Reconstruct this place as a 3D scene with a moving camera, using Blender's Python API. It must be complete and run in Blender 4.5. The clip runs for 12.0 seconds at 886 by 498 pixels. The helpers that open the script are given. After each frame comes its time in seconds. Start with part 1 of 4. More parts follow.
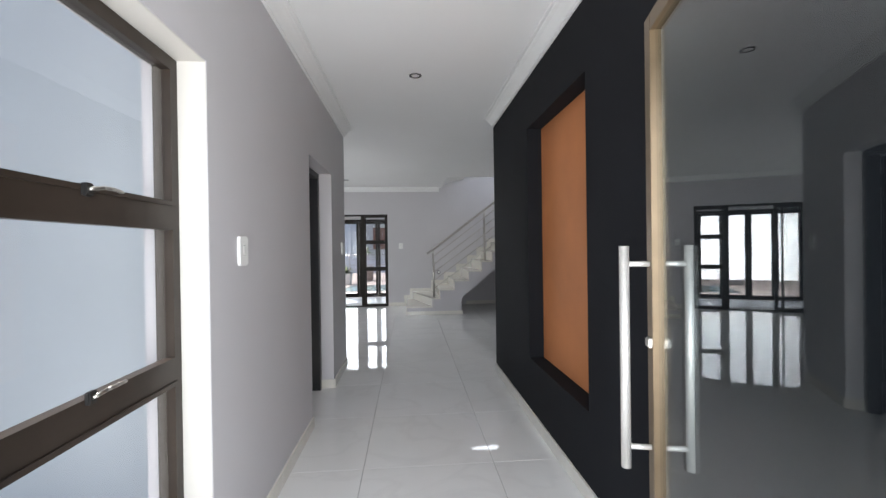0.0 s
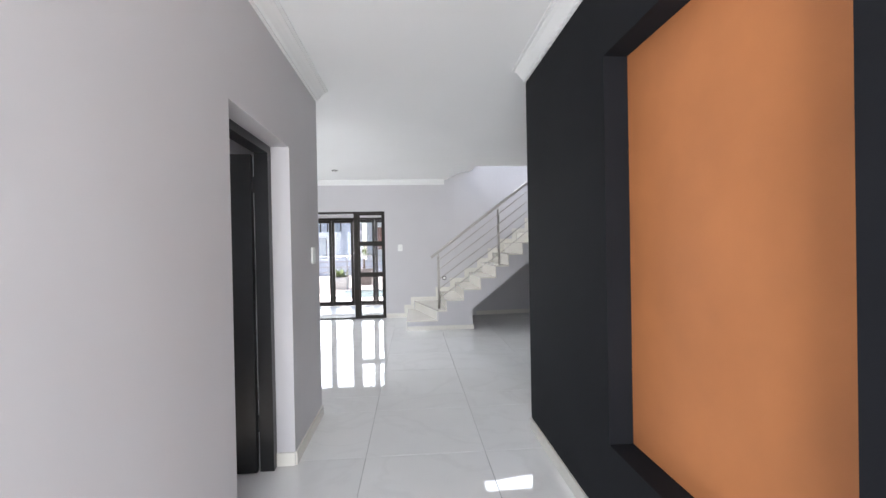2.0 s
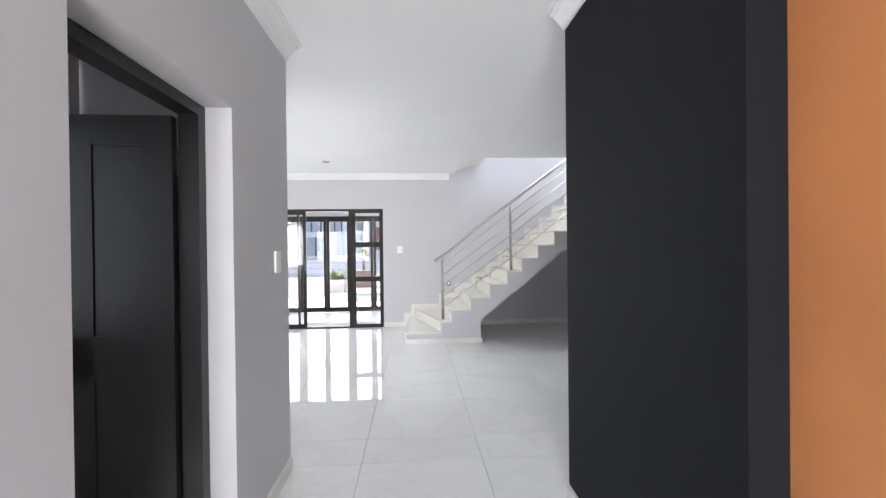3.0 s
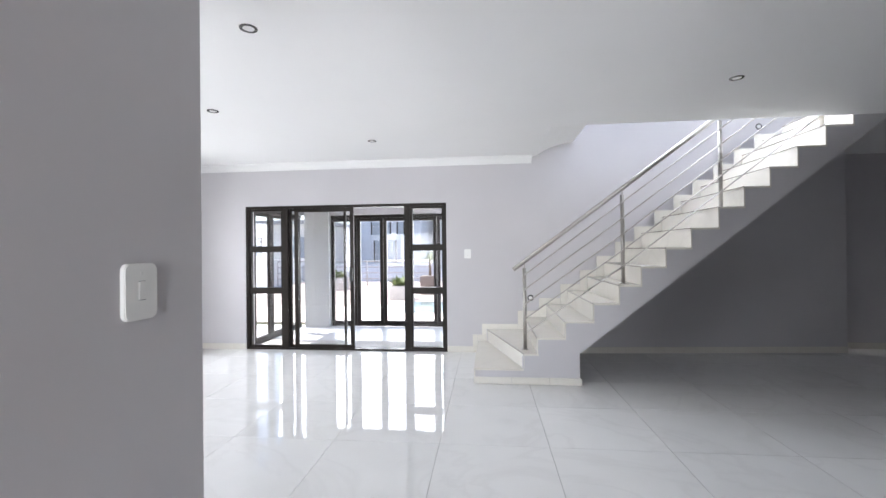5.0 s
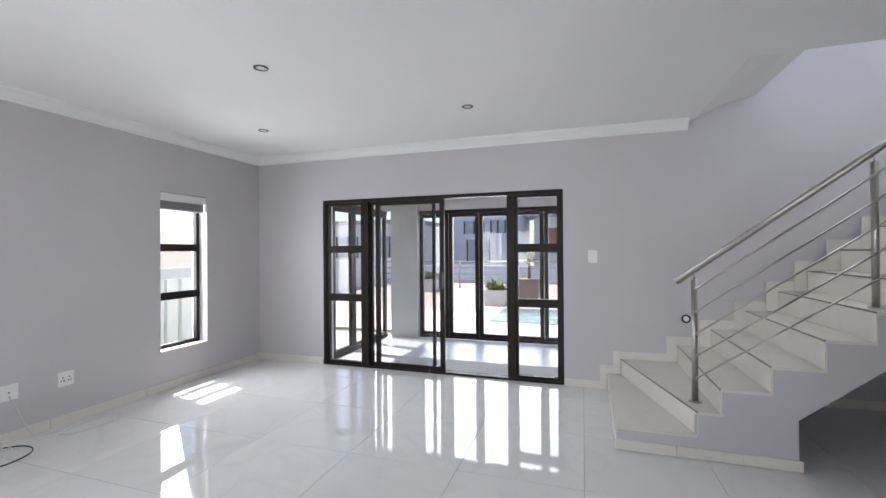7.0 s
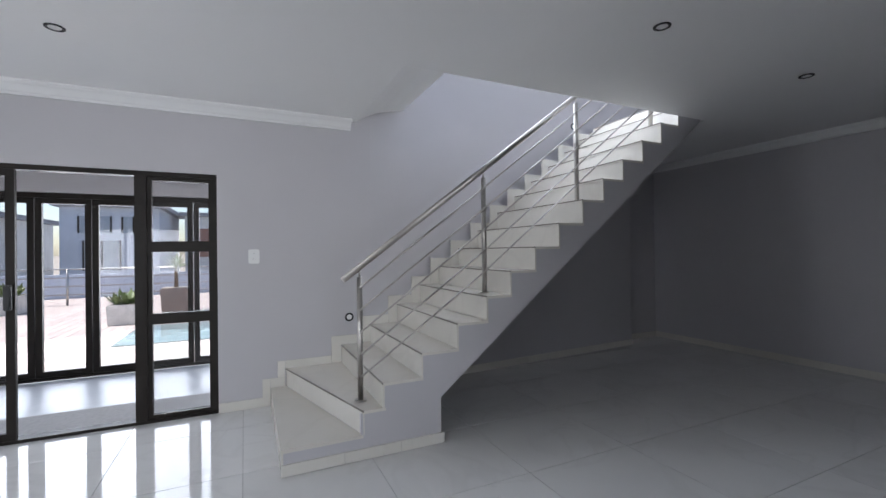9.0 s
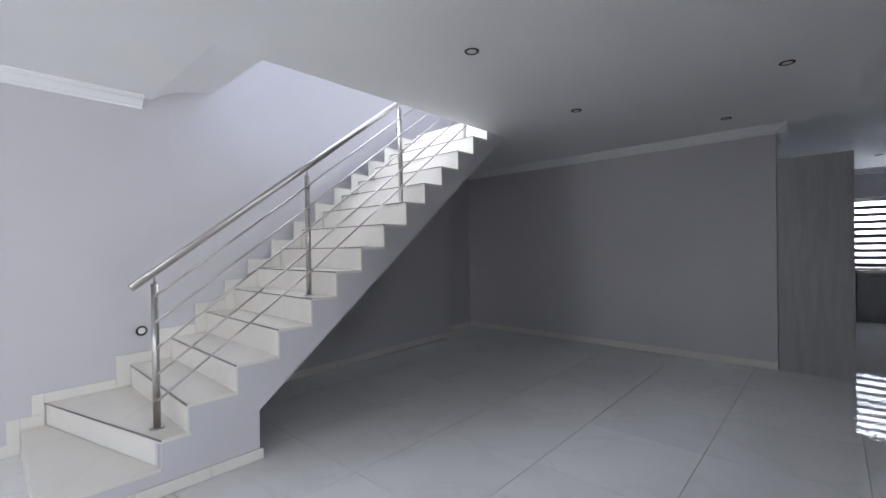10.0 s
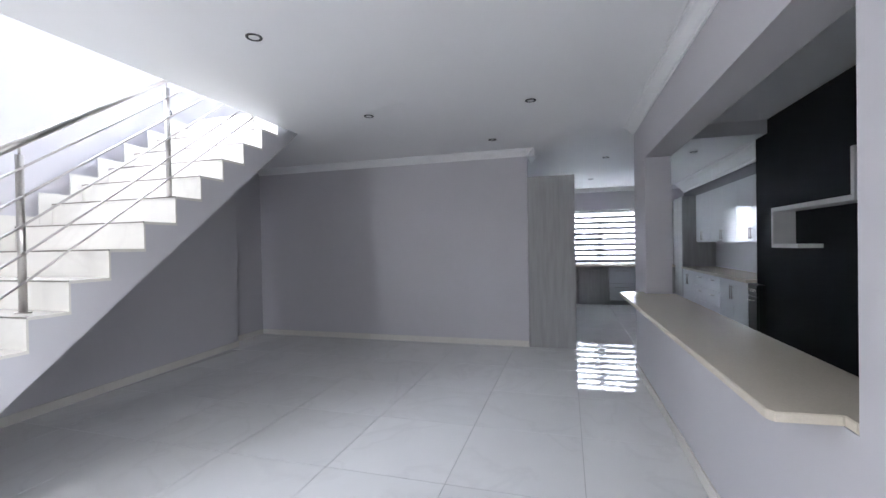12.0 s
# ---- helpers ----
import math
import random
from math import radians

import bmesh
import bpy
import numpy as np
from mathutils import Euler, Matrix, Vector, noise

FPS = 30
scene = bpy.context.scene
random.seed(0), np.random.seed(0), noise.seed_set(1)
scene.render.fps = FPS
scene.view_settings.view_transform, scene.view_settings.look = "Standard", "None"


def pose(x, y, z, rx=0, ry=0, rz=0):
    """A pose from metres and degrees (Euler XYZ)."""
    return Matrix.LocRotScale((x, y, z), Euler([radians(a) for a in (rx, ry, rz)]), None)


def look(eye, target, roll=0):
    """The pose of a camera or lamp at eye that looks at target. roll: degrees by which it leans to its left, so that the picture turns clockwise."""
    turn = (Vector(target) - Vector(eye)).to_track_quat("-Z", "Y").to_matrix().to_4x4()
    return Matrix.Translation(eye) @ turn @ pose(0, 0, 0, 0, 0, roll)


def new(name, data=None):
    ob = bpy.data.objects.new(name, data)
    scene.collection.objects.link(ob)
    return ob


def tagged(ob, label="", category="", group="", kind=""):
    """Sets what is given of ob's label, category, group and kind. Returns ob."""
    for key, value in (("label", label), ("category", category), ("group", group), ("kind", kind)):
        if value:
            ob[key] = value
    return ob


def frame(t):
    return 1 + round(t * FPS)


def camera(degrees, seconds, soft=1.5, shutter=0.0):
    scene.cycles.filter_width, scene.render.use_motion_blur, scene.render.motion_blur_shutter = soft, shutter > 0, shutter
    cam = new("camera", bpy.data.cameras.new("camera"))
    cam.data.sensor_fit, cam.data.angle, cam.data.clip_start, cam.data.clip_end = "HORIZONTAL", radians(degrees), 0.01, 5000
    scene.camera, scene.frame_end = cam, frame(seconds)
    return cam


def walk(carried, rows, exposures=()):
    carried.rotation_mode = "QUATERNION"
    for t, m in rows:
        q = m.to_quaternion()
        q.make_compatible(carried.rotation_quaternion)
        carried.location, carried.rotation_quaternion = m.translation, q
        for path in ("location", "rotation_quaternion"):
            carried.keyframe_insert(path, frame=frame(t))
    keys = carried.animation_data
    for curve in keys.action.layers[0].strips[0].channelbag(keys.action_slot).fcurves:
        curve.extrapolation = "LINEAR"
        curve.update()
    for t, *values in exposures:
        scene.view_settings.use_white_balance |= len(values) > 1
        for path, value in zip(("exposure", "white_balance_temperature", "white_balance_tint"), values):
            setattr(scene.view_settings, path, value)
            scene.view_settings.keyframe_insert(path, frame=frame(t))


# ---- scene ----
cam = camera(92.3, 12.0)
PATH = [
    (0, (0.007, -0.096, 1.341), (0.164, 1.898, 1.331), -0.8),
    (0.5, (0.037, 0.228, 1.366), (0.186, 2.223, 1.353), -0.4),
    (1, (0.056, 0.514, 1.339), (0.2, 2.508, 1.332), -0.1),
    (1.5, (0.038, 0.879, 1.375), (0.18, 2.874, 1.361), -0.8),
    (2, (0.043, 1.257, 1.395), (0.188, 3.252, 1.381), -1.1),
    (2.5, (0.074, 1.662, 1.418), (0.213, 3.657, 1.405), -0.8),
    (4.5, (0.077, 3.381, 1.422), (0.098, 5.38, 1.42), -0.6),
    (5, (0.07, 3.743, 1.428), (-0.132, 5.732, 1.434), -0.6),
    (5.5, (-0.031, 4.095, 1.435), (-0.452, 6.05, 1.447), -0.6),
    (6, (-0.145, 4.429, 1.43), (-0.747, 6.336, 1.441), -0.4),
    (6.5, (-0.289, 4.723, 1.457), (-0.987, 6.597, 1.462), -0.4),
    (8.5, (-0.284, 5.431, 1.396), (0.089, 7.396, 1.412), -0.6),
    (9, (-0.269, 5.459, 1.403), (0.577, 7.271, 1.413), -0.7),
    (9.5, (-0.257, 5.461, 1.416), (0.962, 7.047, 1.413), -0.8),
    (10, (-0.253, 5.429, 1.42), (1.225, 6.776, 1.411), -0.9),
    (10.5, (-0.251, 5.427, 1.424), (1.412, 6.537, 1.413), -0.9),
    (11, (-0.244, 5.42, 1.426), (1.543, 6.318, 1.411), -1.0),
    (11.5, (-0.228, 5.385, 1.424), (1.64, 6.1, 1.408), -1.0),
    (12, (-0.219, 5.351, 1.419), (1.701, 5.912, 1.401), -1.0),
]
EXPOSURES = [(0.0, 1.05, 6550, 11), (0.5, 1.55, 6550, 12), (1.5, 1.72, 6500, 12), (2.5, 2.1, 6500, 12), (4.5, 2.2, 6450, 13), (5.5, 1.75, 6450, 13),
             (6.5, 1.46, 6500, 14), (8.5, 0.95, 6300, 13), (9.5, 1.4, 6200, 14), (10.5, 2.08, 6200, 15), (12.0, 2.75, 6200, 15)]
walk(cam, [(t, look(eye, target, roll)) for t, eye, target, roll in PATH], EXPOSURES)

# ---- world and light ----
world = bpy.data.worlds.new("sky")
scene.world = world
world.use_nodes = True
wn = world.node_tree
sky = wn.nodes.new("ShaderNodeTexSky")
sky.sky_type = 'NISHITA'
sky.sun_disc = False
sky.sun_elevation = radians(64)
sky.sun_rotation = radians(-77)
wn.links.new(sky.outputs[0], wn.nodes["Background"].inputs[0])
wn.nodes["Background"].inputs[1].default_value = 0.1

sun = new("sun", bpy.data.lights.new("sun", "SUN"))
sun.data.energy = 3.8
sun.data.angle = radians(0.5)
sun.data.color = (1.0, 0.95, 0.88)
sun.matrix_world = look((-4.2, 0.98, 9.0), (0, 0, 0))


def fill_light(name, eye, target, w, h, watts, color=(0.93, 0.97, 1.0)):
    """Added area lamp that stands in for skylight; some have no known opening."""
    ob = new(name, bpy.data.lights.new(name, "AREA"))
    ob.data.shape, ob.data.size, ob.data.size_y = "RECTANGLE", w, h
    ob.data.energy, ob.data.color = watts, color
    ob.matrix_world = look(eye, target)
    return ob


fill_light("daylight_patio", (-1.6, 15.0, 1.9), (-1.6, 5.0, 0.9), 8.0, 3.4, 250)
fill_light("daylight_side", (-4.85, 8.56, 1.35), (-2.0, 8.4, 0.6), 0.7, 1.7, 27)
fill_light("daylight_entrance", (0.05, -0.5, 1.4), (0.05, 5.0, 2.6), 1.4, 2.0, 45)
fill_light("daylight_kitchen", (11.0, 4.6, 1.7), (6.0, 4.5, 0.6), 1.5, 1.2, 30)
# brightens the west side from behind an invented south window
fill_light("south_fill", (-3.0, 4.0, 1.45), (-2.6, 9.0, 0.3), 2.2, 1.3, 32)
# unseen lamp outside a made-up upstairs opening, brightens the stairwell wall
fill_light("landing_fill", (3.1, 6.15, 4.4), (2.6, 9.7, 3.0), 2.8, 1.5, 4, (0.84, 0.91, 1.0))
# added lamp before the solid north wall, for an inferred upstairs window
fill_light("stairwell_fill", (2.5, 9.5, 3.75), (3.1, 5.5, 2.9), 2.9, 1.1, 34, (0.84, 0.91, 1.0))

# ---- materials ----


def mat(name, color, rough=0.5, metal=0.0, vary=0.06, scale=6.0, bump=0.0, bump_scale=120.0, rand=0.0, coat=0.0, spec=0.5):
    """A principled surface with large blotches, fine grain and small relief."""
    m = bpy.data.materials.new(name)
    m.use_nodes = True
    nt = m.node_tree
    b = nt.nodes["Principled BSDF"]
    b.inputs["Roughness"].default_value = rough
    b.inputs["Metallic"].default_value = metal
    b.inputs["Coat Weight"].default_value = coat
    b.inputs["Specular IOR Level"].default_value = spec
    tc = nt.nodes.new("ShaderNodeTexCoord")
    n1 = nt.nodes.new("ShaderNodeTexNoise")
    n1.inputs["Scale"].default_value = scale
    n1.inputs["Detail"].default_value = 6.0
    nt.links.new(tc.outputs["Object"], n1.inputs["Vector"])
    ramp = nt.nodes.new("ShaderNodeMapRange")
    ramp.inputs["From Min"].default_value, ramp.inputs["From Max"].default_value = 0.3, 0.7
    ramp.inputs["To Min"].default_value, ramp.inputs["To Max"].default_value = 1.0 - vary, 1.0 + vary
    nt.links.new(n1.outputs["Fac"], ramp.inputs["Value"])
    val = ramp.outputs["Result"]
    if rand:
        info = nt.nodes.new("ShaderNodeObjectInfo")
        mr = nt.nodes.new("ShaderNodeMapRange")
        mr.inputs["To Min"].default_value, mr.inputs["To Max"].default_value = 1 - rand, 1 + rand
        nt.links.new(info.outputs["Random"], mr.inputs["Value"])
        mul = nt.nodes.new("ShaderNodeMath")
        mul.operation = "MULTIPLY"
        nt.links.new(val, mul.inputs[0])
        nt.links.new(mr.outputs["Result"], mul.inputs[1])
        val = mul.outputs[0]
    mix = nt.nodes.new("ShaderNodeVectorMath")
    mix.operation = "SCALE"
    mix.inputs[0].default_value = color
    nt.links.new(val, mix.inputs["Scale"])
    nt.links.new(mix.outputs[0], b.inputs["Base Color"])
    if bump:
        n2 = nt.nodes.new("ShaderNodeTexNoise")
        n2.inputs["Scale"].default_value = bump_scale
        n2.inputs["Detail"].default_value = 4.0
        nt.links.new(tc.outputs["Object"], n2.inputs["Vector"])
        bp = nt.nodes.new("ShaderNodeBump")
        bp.inputs["Strength"].default_value = bump
        bp.inputs["Distance"].default_value = 0.004
        nt.links.new(n2.outputs["Fac"], bp.inputs["Height"])
        nt.links.new(bp.outputs[0], b.inputs["Normal"])
    return m


def marble(name, color, vein, rough, rand=0.03, scale=0.9):
    """Polished porcelain with soft diagonal veins, shifted from tile to tile."""
    m = mat(name, color, rough, vary=0.02, scale=3.0, rand=rand)
    nt = m.node_tree
    b = nt.nodes["Principled BSDF"]
    src = b.inputs["Base Color"].links[0].from_socket
    tc = nt.nodes.new("ShaderNodeTexCoord")
    info = nt.nodes.new("ShaderNodeObjectInfo")
    shift = nt.nodes.new("ShaderNodeVectorMath")
    shift.operation = "MULTIPLY_ADD"
    shift.inputs[1].default_value = (1, 1, 1)
    comb = nt.nodes.new("ShaderNodeCombineXYZ")
    mul = nt.nodes.new("ShaderNodeMath")
    mul.operation = "MULTIPLY"
    mul.inputs[1].default_value = 37.0
    nt.links.new(info.outputs["Random"], mul.inputs[0])
    nt.links.new(mul.outputs[0], comb.inputs["X"])
    nt.links.new(mul.outputs[0], comb.inputs["Z"])
    nt.links.new(tc.outputs["Object"], shift.inputs[0])
    nt.links.new(comb.outputs[0], shift.inputs[2])
    w = nt.nodes.new("ShaderNodeTexNoise")
    w.inputs["Scale"].default_value = scale
    w.inputs["Detail"].default_value = 7.0
    w.inputs["Distortion"].default_value = 1.6
    nt.links.new(shift.outputs[0], w.inputs["Vector"])
    sub = nt.nodes.new("ShaderNodeMath")
    sub.operation = "SUBTRACT"
    sub.inputs[1].default_value = 0.5
    nt.links.new(w.outputs["Fac"], sub.inputs[0])
    ab = nt.nodes.new("ShaderNodeMath")
    ab.operation = "ABSOLUTE"
    nt.links.new(sub.outputs[0], ab.inputs[0])
    mr = nt.nodes.new("ShaderNodeMapRange")
    mr.inputs["From Min"].default_value, mr.inputs["From Max"].default_value = 0.0, 0.035
    mr.inputs["To Min"].default_value, mr.inputs["To Max"].default_value = 0.22, 0.0
    nt.links.new(ab.outputs[0], mr.inputs["Value"])
    mx = nt.nodes.new("ShaderNodeMix")
    mx.data_type = "RGBA"
    nt.links.new(mr.outputs["Result"], mx.inputs[0])
    nt.links.new(src, mx.inputs[6])
    mx.inputs[7].default_value = (*vein, 1)
    nt.links.new(mx.outputs[2], b.inputs["Base Color"])
    return m


def wood(name, color, rough, stretch=(14, 14, 1.2), vary=0.25):
    """Laminate with grain that runs along z."""
    m = mat(name, color, rough, vary=vary, scale=2.5)
    nt = m.node_tree
    noise_node = [n for n in nt.nodes if n.type == "TEX_NOISE"][0]
    tc = [n for n in nt.nodes if n.type == "TEX_COORD"][0]
    mp = nt.nodes.new("ShaderNodeMapping")
    mp.inputs["Scale"].default_value = stretch
    nt.links.new(tc.outputs["Object"], mp.inputs["Vector"])
    nt.links.new(mp.outputs[0], noise_node.inputs["Vector"])
    return m


def glass(name, tint=(1, 1, 1), sheen=0.035, clear=0.97):
    """Thin clear pane: passes light straight, with a Fresnel sheen."""
    m = bpy.data.materials.new(name)
    m.use_nodes = True
    nt = m.node_tree
    nt.nodes.remove(nt.nodes["Principled BSDF"])
    tr = nt.nodes.new("ShaderNodeBsdfTransparent")
    tr.inputs[0].default_value = (*[c * clear for c in tint], 1)
    gl = nt.nodes.new("ShaderNodeBsdfGlossy")
    gl.inputs["Roughness"].default_value = 0.0
    lw = nt.nodes.new("ShaderNodeLayerWeight")
    lw.inputs["Blend"].default_value = 0.5
    pw = nt.nodes.new("ShaderNodeMath")
    pw.operation = "POWER"
    pw.inputs[1].default_value = 5.0
    nt.links.new(lw.outputs["Facing"], pw.inputs[0])
    fr = nt.nodes.new("ShaderNodeMath")
    fr.operation = "MULTIPLY_ADD"
    fr.inputs[1].default_value, fr.inputs[2].default_value = 1 - sheen, sheen
    nt.links.new(pw.outputs[0], fr.inputs[0])
    mx = nt.nodes.new("ShaderNodeMixShader")
    nt.links.new(fr.outputs[0], mx.inputs[0])
    nt.links.new(tr.outputs[0], mx.inputs[1])
    nt.links.new(gl.outputs[0], mx.inputs[2])
    nt.links.new(mx.outputs[0], nt.nodes["Material Output"].inputs[0])
    return m


PAINT = mat("grey_wall_paint", (0.545, 0.53, 0.545), 0.55, vary=0.02, scale=1.5, bump=0.06, bump_scale=220)
WHITE = mat("white_ceiling_paint", (0.88, 0.88, 0.875), 0.7, vary=0.012, scale=1.2, bump=0.04, bump_scale=150)
CORNICE = mat("white_cornice_paint", (0.84, 0.84, 0.83), 0.6, vary=0.01)
CHARCOAL = mat("charcoal_wall_paint", (0.012, 0.0128, 0.0156), 0.75, vary=0.10, scale=2.0, bump=0.08, bump_scale=200, spec=0.12)
ORANGE = mat("orange_suede_paint", (0.52, 0.195, 0.07), 0.65, vary=0.11, scale=2.2, bump=0.05, bump_scale=90)
CREAM = mat("cream_reveal_paint", (0.64, 0.62, 0.58), 0.6, vary=0.02)
TILE = marble("polished_floor_tile", (0.76, 0.755, 0.74), (0.60, 0.59, 0.575), 0.03)
GROUT = mat("grey_grout", (0.40, 0.39, 0.38), 0.9, vary=0.1, scale=30)
SKIRT = marble("skirting_tile", (0.72, 0.695, 0.635), (0.60, 0.575, 0.52), 0.2)
STEP = marble("step_tile", (0.74, 0.71, 0.645), (0.62, 0.59, 0.53), 0.18)
TRIM = mat("tile_edge_trim", (0.22, 0.20, 0.17), 0.35, 0.6)
BRONZE = mat("dark_bronze_aluminium", (0.020, 0.016, 0.013), 0.45, 0.0, vary=0.12, scale=12, spec=0.2)
DOORBRONZE = mat("light_bronze_aluminium", (0.20, 0.145, 0.09), 0.35, 0.55, vary=0.08, scale=12)
STEEL = mat("brushed_stainless_steel", (0.44, 0.42, 0.39), 0.3, 1.0, vary=0.05, scale=60)
BLACKWOOD = mat("black_painted_door", (0.012, 0.012, 0.013), 0.35, vary=0.15, scale=9)
RUBBER = mat("black_plastic", (0.015, 0.015, 0.015), 0.45, vary=0.1)
PLASTIC = mat("white_plastic", (0.80, 0.80, 0.78), 0.35, vary=0.01)
LAMPGLASS = mat("lamp_lens", (0.74, 0.74, 0.72), 0.3, 0.0)
SATIN = mat("satin_stainless_steel", (0.74, 0.72, 0.69), 0.45, 0.6, vary=0.04, scale=60)
GREYWOOD = wood("grey_wood_laminate", (0.34, 0.335, 0.325), 0.45, (9, 9, 0.8), 0.10)
GLOSSWHITE = mat("white_gloss_laminate", (0.72, 0.73, 0.74), 0.12, vary=0.01)
QUARTZ = mat("cream_quartz_top", (0.66, 0.60, 0.49), 0.16, vary=0.035, scale=110)
KGREY = mat("dark_grey_paint", (0.20, 0.20, 0.215), 0.6, vary=0.04, scale=2)
BLINDFAB = mat("zebra_blind_fabric", (0.16, 0.16, 0.17), 0.9, vary=0.05, scale=80)
SHEER = bpy.data.materials.new("sheer_white_fabric")
SHEER.use_nodes = True
_nt = SHEER.node_tree
_tl, _df, _mx = _nt.nodes.new("ShaderNodeBsdfTranslucent"), _nt.nodes.new("ShaderNodeBsdfTransparent"), _nt.nodes.new("ShaderNodeMixShader")
_tl.inputs[0].default_value = (0.7, 0.72, 0.75, 1)
_mx.inputs[0].default_value = 0.10
_nt.links.new(_tl.outputs[0], _mx.inputs[1])
_nt.links.new(_df.outputs[0], _mx.inputs[2])
_nt.links.new(_mx.outputs[0], _nt.nodes["Material Output"].inputs[0])
PANE = glass("clear_glass")
PANETINT = glass("grey_tinted_glass", (0.80, 0.85, 0.86), 0.145)
DECK = mat("pink_brown_timber", (0.42, 0.365, 0.335), 0.8, vary=0.12, scale=5, rand=0.08)
GRASS = mat("lawn", (0.10, 0.14, 0.045), 0.9, vary=0.4, scale=9, bump=0.6, bump_scale=60)
SOIL = mat("dry_ground", (0.30, 0.27, 0.23), 0.95, vary=0.2, scale=2)
PLASTER_OUT = mat("pale_outside_plaster", (0.62, 0.63, 0.63), 0.85, vary=0.06, scale=2, bump=0.1)
BLUEGREY = mat("blue_grey_plaster", (0.47, 0.51, 0.58), 0.85, vary=0.08, scale=1)
ROOFING = mat("dark_roof_sheet", (0.24, 0.25, 0.28), 0.6, vary=0.1)
BRICKRED = mat("red_brown_facade", (0.24, 0.12, 0.09), 0.85, vary=0.15, scale=6)
POOL = mat("pool_water", (0.20, 0.27, 0.28), 0.06, vary=0.1, scale=3)
STONE = mat("planter_concrete", (0.52, 0.50, 0.47), 0.85, vary=0.12, scale=8)
LEAF = mat("green_leaf", (0.13, 0.17, 0.06), 0.5, vary=0.35, scale=15)
BARK = mat("palm_bark", (0.16, 0.11, 0.07), 0.9, vary=0.3, scale=20)
FENCEWHITE = mat("white_precast_fence", (0.70, 0.70, 0.68), 0.8, vary=0.06, scale=4)
OUTWHITE = mat("white_outside_plaster", (0.56, 0.61, 0.63), 0.85, vary=0.03, scale=2, bump=0.05)
SCREED = mat("pale_patio_screed", (0.40, 0.42, 0.45), 0.35, vary=0.06, scale=3, bump=0.03)
CABLEWHITE = mat("white_cable", (0.66, 0.64, 0.60), 0.5, vary=0.03)

# ---- building helpers ----


def add_box(bm, lo, hi, m=None):
    """One box from corner to corner in a bmesh, moved by m."""
    v = [bm.verts.new((x, y, z)) for x in (lo[0], hi[0]) for y in (lo[1], hi[1]) for z in (lo[2], hi[2])]
    for f in ((0, 1, 3, 2), (4, 6, 7, 5), (0, 4, 5, 1), (2, 3, 7, 6), (0, 2, 6, 4), (1, 5, 7, 3)):
        bm.faces.new([v[i] for i in f])
    if m is not None:
        bmesh.ops.transform(bm, matrix=m, verts=v)
    return v


def add_tube(bm, a, b, r, n=12, r2=None):
    """A closed round bar from a to b."""
    a, b = Vector(a), Vector(b)
    q = (b - a).to_track_quat("Z", "Y").to_matrix()
    r2 = r if r2 is None else r2
    ring = []
    for c, rr in ((a, r), (b, r2)):
        ring.append([bm.verts.new(c + q @ Vector((rr * math.cos(k * math.tau / n), rr * math.sin(k * math.tau / n), 0))) for k in range(n)])
    for k in range(n):
        f = bm.faces.new((ring[0][k], ring[0][(k + 1) % n], ring[1][(k + 1) % n], ring[1][k]))
        f.smooth = True
    bm.faces.new(ring[0][::-1])
    bm.faces.new(ring[1])


def add_prism(bm, outline, axis, lo, hi):
    """An outline of 2D points drawn out along one axis."""
    def at(p, d):
        return {"x": (d, p[0], p[1]), "y": (p[0], d, p[1]), "z": (p[0], p[1], d)}[axis]
    a = [bm.verts.new(at(p, lo)) for p in outline]
    b = [bm.verts.new(at(p, hi)) for p in outline]
    bm.faces.new(a)
    bm.faces.new(b[::-1])
    n = len(a)
    for k in range(n):
        bm.faces.new((a[k], b[k], b[(k + 1) % n], a[(k + 1) % n]))


def part(name, bm, material, parent=None, label="", bevel=0.0):
    """Links a bmesh as one mesh object, under a thing or a part."""
    bmesh.ops.recalc_face_normals(bm, faces=bm.faces)
    me = bpy.data.meshes.new(name)
    if bevel:
        bmesh.ops.bevel(bm, geom=list(bm.edges), offset=bevel, segments=2, affect="EDGES", clamp_overlap=True)
    bm.to_mesh(me)
    bm.free()
    me.materials.append(material)
    ob = new(name, me)
    if parent is not None:
        ob.parent = parent
        ob.matrix_parent_inverse = parent.matrix_basis.inverted()
    if label:
        tagged(ob, label)
    return ob


def box(name, lo, hi, material, parent=None, label="", bevel=0.0):
    bm = bmesh.new()
    add_box(bm, lo, hi)
    return part(name, bm, material, parent, label, bevel)


def tube(name, a, b, r, material, parent=None, label="", n=14, r2=None):
    bm = bmesh.new()
    add_tube(bm, a, b, r, n, r2)
    return part(name, bm, material, parent, label)


def empty(name, at, label, category, group=""):
    ob = new(name)
    ob.matrix_basis = Matrix.Translation(at)
    ob.empty_display_size = 0.1
    return tagged(ob, label, category, group)


def structure(ob, label, category):
    return tagged(ob, label, category, kind="structure")


